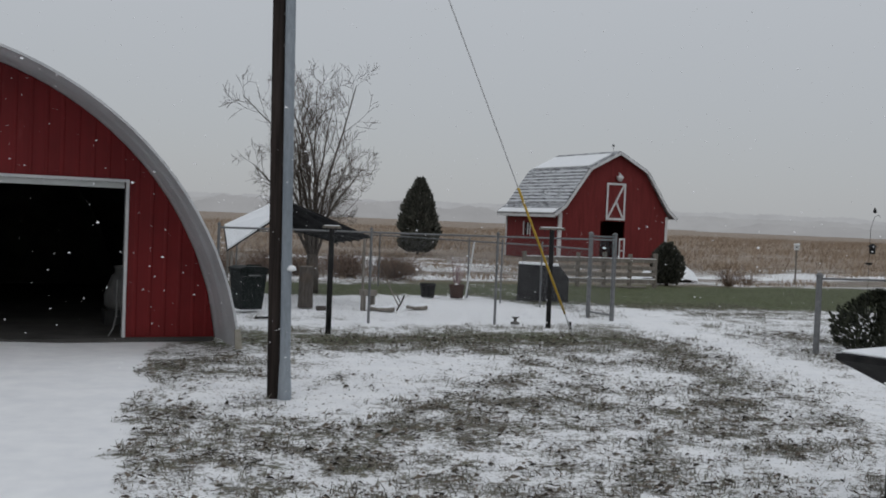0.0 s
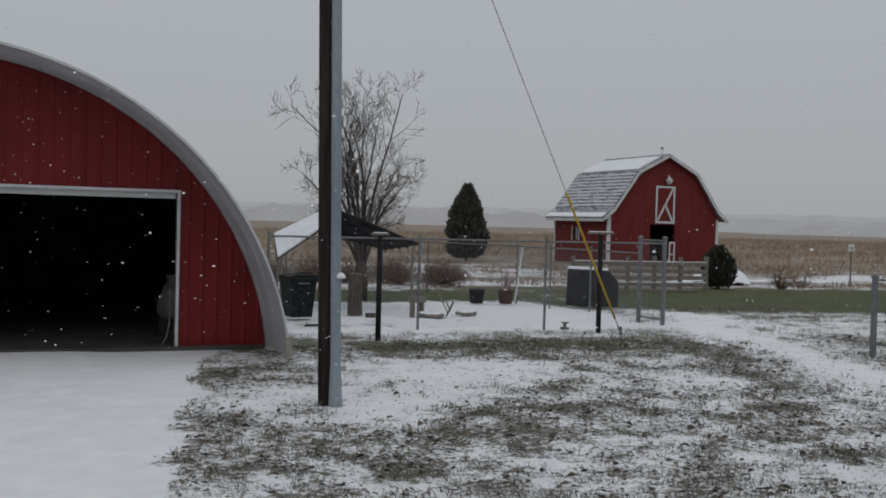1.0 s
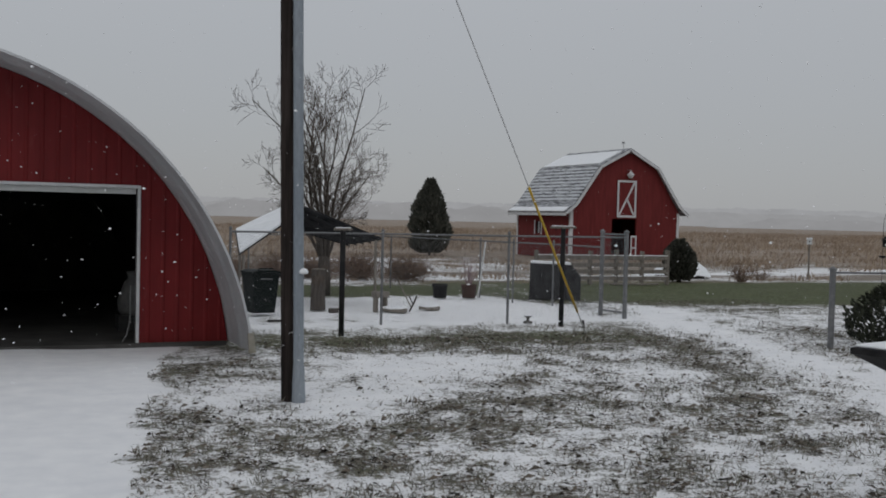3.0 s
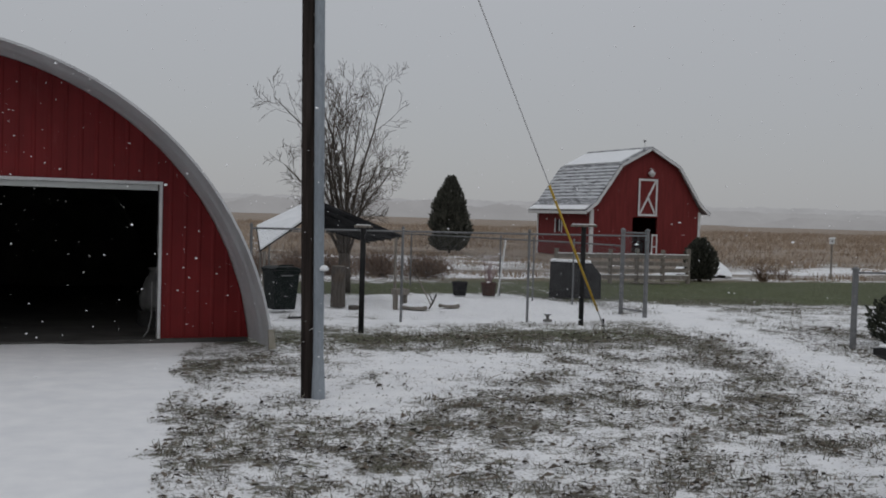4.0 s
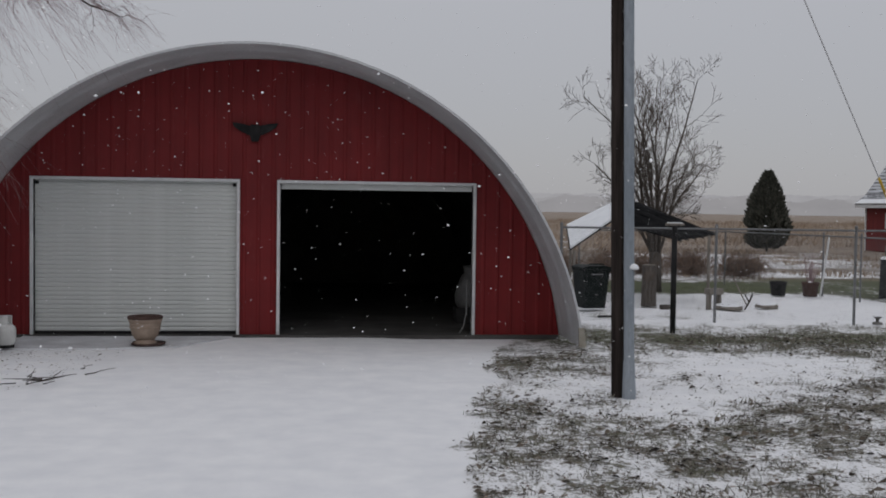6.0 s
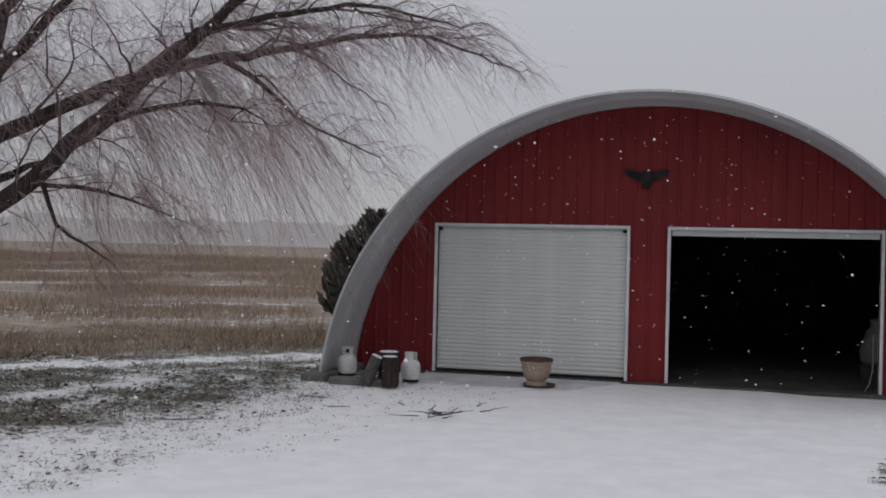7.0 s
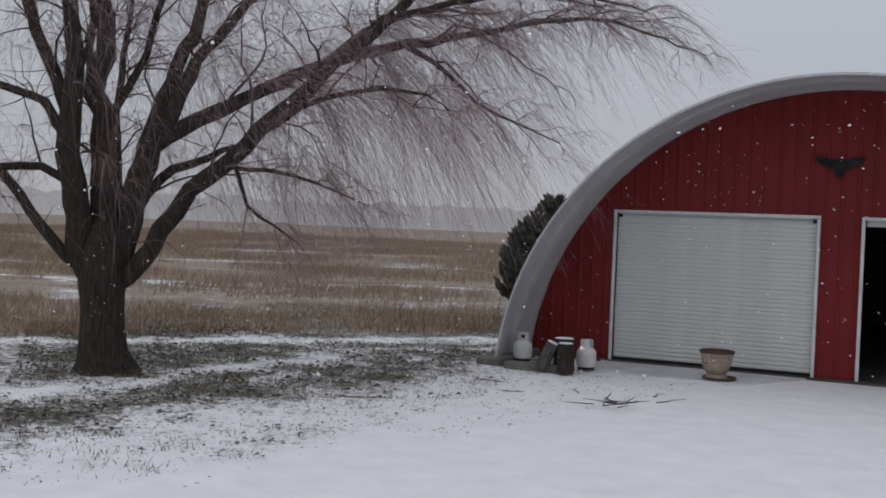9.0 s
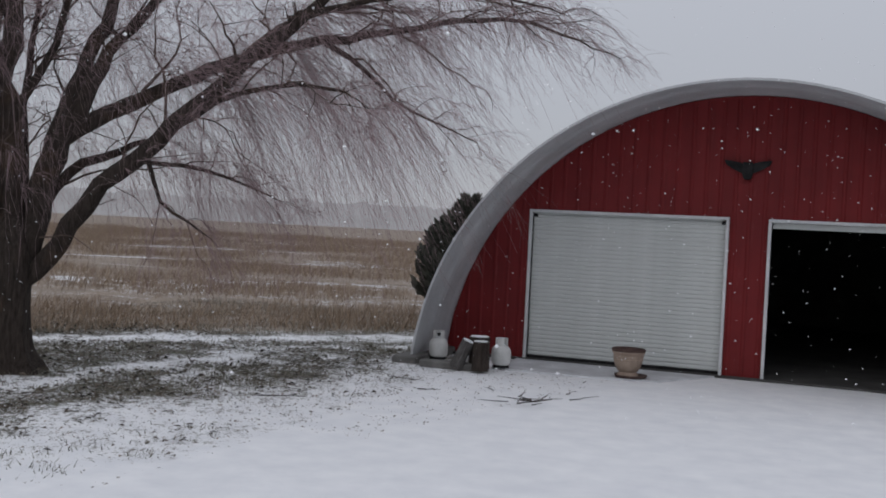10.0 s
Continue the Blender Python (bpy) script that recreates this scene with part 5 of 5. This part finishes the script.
def bare_tree(x, y, h, label):
    """Several stems from a short trunk; arching boughs that carry alternate rising shoots."""
    ob = thing("bare_tree", label, "tree", (x, y, 0))
    rnd = random.Random(12)
    twigs = Shape()

    def shoots(pts, rad, level, length):
        n = len(pts)
        for k in range(2, n):
            u = k / (n - 1)
            if rnd.random() > (1.0, 0.95, 0.6)[level - 1]:
                continue
            d = (pts[k] - pts[k - 1]).normalized()
            side = d.cross(Vector((rnd.gauss(0, 1), rnd.gauss(0, 1), rnd.gauss(0, 0.6)))).normalized()
            aim = d * 0.75 + side * rnd.uniform(0.55, 0.95)
            L = max(length * rnd.uniform(0.35, 0.62) * (1.15 - 0.6 * u), 0.2)
            sp, sr = thin(pts[k], aim, L, max(rad[k] * 0.42, 0.0045), 6, rnd, Vector((0, 0, 0.25)), 0.13)
            twigs.tube(sp, [max(q, 0.0042) for q in sr], 4, False)
            if level < 3:
                shoots(sp, sr, level + 1, L * 1.15)
    part("trunk", Shape().tube([(0, 0, -0.1), (0.02, 0, 0.45), (0.0, 0, 1.0)], [0.2, 0.16, 0.15], 12).wobble(0.02, 4), "bark_grey", ob, "short grey trunk", True)
    stems = 13
    for k in range(stems):
        a = 2 * math.pi * k / stems + rnd.uniform(-0.25, 0.25)
        lean = (0.07, 0.19, 0.4)[k % 3] * rnd.uniform(0.85, 1.15)
        L = h * (0.98, 0.88, 0.66)[k % 3] * rnd.uniform(0.92, 1.05)
        pts, rad = thin(Vector((0.05 * math.cos(a), 0.05 * math.sin(a), rnd.uniform(0.75, 1.0))), Vector((math.cos(a) * lean, math.sin(a) * lean, 1)), L, rnd.uniform(0.036, 0.055), 15, rnd, Vector((math.cos(a) * 0.12, math.sin(a) * 0.12, 0.25)), 0.3)
        part("limb", Shape().tube(pts, rad, 8), "bark_grey", ob, "", True)
        shoots(pts, rad, 1, L * 0.56)
    part("twig_spray", twigs, "twig_grey", ob, "fine bare grey twigs")["kind"] = "stuff"
    return ob


bare_tree(8.62, 27.2, 4.9, "bare grey multi-stemmed tree behind the shelter")


def leafy(name, at, profile, count, size, mat, label, category, trunk=True, seed=1, ragged=0.15, upright=0.6, heart=0.45):
    """A dense evergreen: small pointed sprays over an uneven form given by (height, radius) pairs."""
    ob = thing(name, label, category, at)
    rnd = random.Random(seed)
    hs = [p[0] for p in profile]
    v, f = [], []
    for k in range(count):
        z = rnd.uniform(hs[0], hs[-1])
        rr = float(np.interp(z, hs, [p[1] for p in profile]))
        a = rnd.uniform(0, 2 * math.pi)
        lump = 1 + ragged * 1.6 * noise.noise(Vector((math.cos(a) * 1.8, math.sin(a) * 1.8, z * 1.6 + seed)))
        r = rr * lump * rnd.uniform(0.55, 1.06) ** 0.6
        p = Vector((r * math.cos(a), r * math.sin(a), z))
        d = Vector((math.cos(a) * rnd.uniform(0.2, 1), math.sin(a) * rnd.uniform(0.2, 1), rnd.uniform(upright - 0.5, upright + 0.5))).normalized()
        s = d.cross(Vector((rnd.gauss(0, 1), rnd.gauss(0, 1), rnd.gauss(0, 1)))).normalized()
        L, w = size * rnd.uniform(0.6, 1.5), size * rnd.uniform(0.18, 0.35)
        n = len(v)
        v += [p - s * w * 0.3, p + d * L * 0.5 + s * w, p + d * L, p + d * L * 0.5 - s * w]
        f.append((n, n + 1, n + 2, n + 3))
    part("crown", Shape().add(v, f), mat, ob, "dense dark foliage")
    core = Shape().lathe([(0.0, hs[0] + 0.05)] + [(p[1] * heart, p[0]) for p in profile[1:-1]] + [(0.0, hs[-1] * 0.93)], 12).wobble(0.08, 2.0)
    part("inner_bough", core, mat, ob)
    if trunk:
        part("trunk", Shape().tube([(0, 0, -0.1), (0, 0, hs[-1] * 0.6)], [0.09, 0.03], 8), "bark", ob)
    return ob


leafy("juniper_tree", (23.6, 54.9, 0), [(0.1, 0.55), (0.5, 0.9), (1.2, 1.04), (2.0, 0.97), (2.7, 0.74), (3.3, 0.45), (3.8, 0.2), (4.1, 0.04)], 9000, 0.26, "needles", "dense dark green juniper of ragged cone outline", "tree", seed=2, ragged=0.32, upright=0.95)
leafy("juniper_bush", (23.5, 31.6, 0), [(0.02, 0.3), (0.3, 0.5), (0.7, 0.52), (1.1, 0.36), (1.42, 0.05)], 3500, 0.16, "needles", "small dark rounded juniper bush by the board fence", "bush", seed=3)
leafy("juniper_tree", (-7.38, 22.2, 0), [(0.05, 0.6), (0.5, 0.95), (1.2, 1.0), (1.8, 0.75), (2.3, 0.4), (2.7, 0.05)], 5000, 0.22, "needles", "ragged dark juniper growing behind the garage", "tree", seed=4, ragged=0.45, upright=0.9)
leafy("holly_bush", (14.98, 13.75, 0), [(0.02, 0.5), (0.3, 0.8), (0.55, 0.85), (0.8, 0.6), (1.08, 0.12)], 3600, 0.1, "holly", "dark evergreen bush at the low fence", "bush", seed=5, ragged=0.6, upright=0.6, heart=0.2)


def scrub(x, y, h, w, n, seed, mat="scrub"):
    ob = thing("bare_shrub", "low bare brown shrub in rough snowy grass", "shrub", (x, y, 0), 0, "bare shrubs")
    rnd = random.Random(seed)
    s = Shape()
    for k in range(n):
        a, q = rnd.uniform(0, 6.28), rnd.uniform(0.1, 1.0) * w
        p = Vector((0.1 * math.cos(a), 0.1 * math.sin(a), 0))
        pts, rad = thin(p, Vector((math.cos(a) * q, math.sin(a) * q, h)), h * rnd.uniform(0.6, 1.15), 0.012, 5, rnd, Vector((0, 0, 0.2)), 0.5)
        s.tube(pts, rad, 3, False)
        for j in (2, 3, 4):
            tp, tr = thin(pts[j], Vector((rnd.gauss(0, 1), rnd.gauss(0, 1), 0.8)), h * 0.35, 0.007, 3, rnd, Vector((0, 0, 0.2)), 0.4)
            s.tube(tp, tr, 3, False)
    part("stem_tangle", s, mat, ob, "tangle of bare brown stems")
    return ob


scrub(26.0, 31.2, 0.75, 1.0, 60, 1)
for k, (x, y, h, w, n) in enumerate(((13.2, 33.0, 0.95, 2.6, 230), (11.9, 33.6, 1.0, 2.4, 230), (10.6, 34.2, 0.9, 2.4, 200), (9.3, 34.6, 0.95, 2.2, 180), (8.0, 35.0, 0.85, 2.2, 150), (14.6, 35.2, 0.75, 2.4, 150), (12.6, 36.4, 0.8, 2.4, 150))):
    scrub(x, y, h, w, n, 20 + k)
scrub(27.6, 32.0, 0.5, 0.8, 40, 6)
brush = thing("brush_heap", "low heap of cut brush under snow", "brush heap", (25.4, 34.2, 0))
part("branches", Shape().lathe([(0, 0), (1.0, 0), (0.9, 0.2), (0.5, 0.4), (0, 0.42)], 16).wobble(0.3, 1.7), "bark_grey", brush)
part("snow_cover", Shape().lathe([(1.25, 0.02), (1.0, 0.32), (0.45, 0.5), (0, 0.54)], 16).wobble(0.34, 1.7), "snow", brush)

# ---- woods on the horizon ----
def ribbon(name, radius, a0, a1, height, rough, mat, seed):
    """A far line of trees with a broken, twiggy top, tapering off at both ends."""
    step = 0.05
    n = int((a1 - a0) / step)
    v = []
    for k in range(n + 1):
        d = a0 + step * k
        a = radians(d)
        q = smooth(0, 4.0, min(k, n - k) * step)
        t = height + rough * (noise.noise(Vector((d * 0.35, seed, 0))) + 0.45 * noise.noise(Vector((d * 1.3, seed, 3))) + 0.22 * noise.noise(Vector((d * 4.5, seed, 7))) + 0.16 * noise.noise(Vector((d * 13.0, seed, 9))))
        x, y = -math.sin(a) * radius, math.cos(a) * radius
        v += [(x, y, -2), (x, y, 0.5 + max(t, 0.5) * q)]
    f = [(2 * k, 2 * k + 2, 2 * k + 3, 2 * k + 1) for k in range(n)]
    return single(name, Shape().add(v, f), mat, "flat glowing backdrop of distant woods, snow haze in its grey", "woods", kind="structure")


# flat glowing strips; the farther ones carry more haze in their grey
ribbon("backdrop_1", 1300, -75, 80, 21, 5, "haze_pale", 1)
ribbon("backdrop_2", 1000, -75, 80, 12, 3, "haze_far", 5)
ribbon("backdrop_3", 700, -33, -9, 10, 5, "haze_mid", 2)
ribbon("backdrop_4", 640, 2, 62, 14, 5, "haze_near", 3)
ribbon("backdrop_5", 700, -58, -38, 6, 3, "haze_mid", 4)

# ---- grass, leaves and falling snow ----
gen = np.random.default_rng(5)


def blades(name, spots, height, width, mat, label, category, lean=0.35, bend=(0.0, 0.0)):
    """Upright pointed blades at (x, y, scale) spots, joined."""
    n = len(spots)
    P = np.array(spots)
    a = gen.uniform(0, 2 * np.pi, n)
    h = height * P[:, 2] * gen.uniform(0.5, 1.25, n)
    w = width * P[:, 2] * gen.uniform(0.6, 1.4, n)
    dx, dy = np.cos(a) * w, np.sin(a) * w
    lx, ly = gen.normal(bend[0], lean, n) * h, gen.normal(bend[1], lean, n) * h
    v = np.zeros((n, 3, 3))
    v[:, 0] = np.stack([P[:, 0] - dx, P[:, 1] - dy, np.full(n, -0.05)], 1)
    v[:, 1] = np.stack([P[:, 0] + dx, P[:, 1] + dy, np.full(n, -0.05)], 1)
    v[:, 2] = np.stack([P[:, 0] + lx, P[:, 1] + ly, h], 1)
    s = Shape()
    s.v = [tuple(q) for q in v.reshape(-1, 3).tolist()]
    s.f = [(3 * k, 3 * k + 1, 3 * k + 2) for k in range(n)]
    return single(name, s, mat, label, category, kind="stuff")


def lawn_spots(count, x0, x1, y0, y1, need):
    out = []
    while len(out) < count:
        y = y0 + (y1 - y0) * rng.random() ** 1.5
        x = rng.uniform(x0, x1)
        if abs(x) > 0.95 * y + 1 or (abs(x - GX) < 5.3 and y > 15.3):
            continue
        b, g, r = cover(x, y)
        tuft = 0.5 + 0.5 * noise.noise(Vector((x * 4, y * 4, 2)))
        fine = 0.5 + 0.5 * noise.noise(Vector((x * 11, y * 11, 6)))
        if b + 0.22 * (tuft - 0.5) + 0.34 * (fine - 0.5) > need + 0.16 * rng.random():
            out.append((x, y, 0.6 + 0.8 * tuft))
    return out


blades("lawn_grass", lawn_spots(60000, -15, 20, 5.5, 24, 0.47), 0.030, 0.006, "blade", "short frosted brown-green turf blades poking through snow", "grass", 1.3)


tufts = []
for cx, cy, r in ((-5.52, 7.85, 0.1), (-5.8, 6.95, 0.13), (-6.53, 7.15, 0.3), (-6.2, 8.0, 0.2), (-7.1, 7.6, 0.2)):
    tufts += [(cx + rng.gauss(0, r), cy + rng.gauss(0, r), rng.uniform(0.6, 1.3)) for _ in range(int(260 * r))]
blades("grass_clumps", tufts, 0.022, 0.007, "blade", "scattered clumps of frosted grass poking through the snow", "grass", 1.6)


def litter(name, spots, sizes, mat, label):
    s = Shape()
    for x, y, q in spots:
        a, L = rng.uniform(0, 6.28), rng.choice(sizes) * rng.uniform(0.7, 1.2)
        w = L * rng.uniform(0.35, 0.65)
        c, t = math.cos(a), math.sin(a)
        z = rng.uniform(-0.02, 0.012)
        lift = L * rng.uniform(0.0, 0.9)
        s.add([(x - c * L, y - t * L, z), (x - t * w, y + c * w, z + lift), (x + c * L, y + t * L, z + lift * 0.6), (x + t * w, y - c * w, z + 0.3 * lift)], [(0, 1, 2), (0, 2, 3)])
    return single(name, s, mat, label, "leaves", kind="stuff")


litter("leaf_litter", lawn_spots(16000, -15, 17, 5.2, 17, 0.47), (0.018, 0.026, 0.034, 0.046), "leaf", "curled dead leaves scattered on thin snow")
blown = [(-7.0 + 4.2 * rng.random() ** 1.3, rng.uniform(9.5, 15.5), 1) for _ in range(2600)]
blown = [p for p in blown if noise.noise(Vector((p[0] * 1.5, p[1] * 1.5, 3))) > -0.35 and p[0] < -3.0 - 0.25 * (14 - p[1])]
litter("leaf_litter", lawn_spots(20000, -15, 17, 5.2, 17, 0.30) + blown, (0.007, 0.011, 0.016, 0.022), "leaf_pale", "small tan leaf scraps flecking the snow")


def field_spots(count, x0, x1, y0, y1, power=1.6):
    out = []
    while len(out) < count:
        y = y0 + (y1 - y0) * rng.random() ** power
        x = rng.uniform(x0, x1)
        if abs(x) > 1.15 * y + 2:
            continue
        if abs(x - GX) < 5.6 and y < 30:
            continue
        if 30 < x < 38.3 and 50 < y < 58:
            continue
        patchy = noise.noise(Vector((x * 0.12, y * 0.16, 4))) + 0.5 * noise.noise(Vector((x * 0.4, y * 0.6, 9)))
        if patchy < -0.3 + 0.35 * rng.random() + 0.7 * drift(x, y):
            continue
        out.append((x, y, (0.65 + 0.5 * max(patchy, 0)) * (1 + y / 160)))
    return out


blades("prairie_grass", [p for p in field_spots(170000, -110, -5, 12, 130) if p[1] - p[0] > 27.2 + 1.5 * wob(p[0], p[1], 0.3, 8)], 0.36, 0.011, "straw", "tall dry tan prairie grass with snow between", "grass", 0.55, (0.15, 0))
blades("prairie_grass", [p for p in field_spots(60000, 2, 200, 40, 190) if p[1] > (41 if p[0] > 36 else 56) + 6 * wob(p[0], p[1], 0.12, 5)], 0.42, 0.022, "straw", "tall dry tan prairie grass with snow between", "grass", 0.55, (0.15, 0))
blades("prairie_grass", [p for p in field_spots(22000, 2.5, 42, 31.5, 56, 1.0) if wob(p[0], p[1], 0.3, 3) + 0.6 * wob(p[0], p[1], 0.9, 5) > 0.12 + 0.4 * math.exp(-((p[1] - 36.5) / 1.5) ** 2)], 0.17, 0.02, "straw", "low dry brown grass behind the dog yard", "grass", 0.4)


def flakes(count):
    """Snow in the air, small uneven tufts."""
    s = Shape()
    for k in range(count):
        d = 3.0 + 14 * rng.random() ** 0.8
        a = radians(rng.uniform(-52, 52))
        e = radians(rng.uniform(-11, 16))
        x, y, z = -math.sin(a) * d, math.cos(a) * d, 2.09 + d * math.tan(e)
        if z < 0.1 or (y > 15.4 and abs(x - GX) < 5.4):
            continue
        r = rng.uniform(0.0026, 0.0064) * (1.6 if rng.random() < 0.1 else 1)
        q = [Vector((rng.uniform(0.5, 1.5) * r, 0, 0)), Vector((0, rng.uniform(0.5, 1.2) * r, 0)), Vector((0, 0, rng.uniform(0.4, 1.0) * r))]
        c = Vector((x, y, z))
        s.add([c + q[0], c - q[0] * 0.8, c + q[1], c - q[1], c + q[2], c - q[2] * 0.7], [(0, 2, 4), (2, 1, 4), (1, 3, 4), (3, 0, 4), (2, 0, 5), (1, 2, 5), (3, 1, 5), (0, 3, 5)])
    return single("falling_snow", s, "flake", "white snowflakes drifting in the air", "snowflakes", kind="stuff")


flakes(4500)
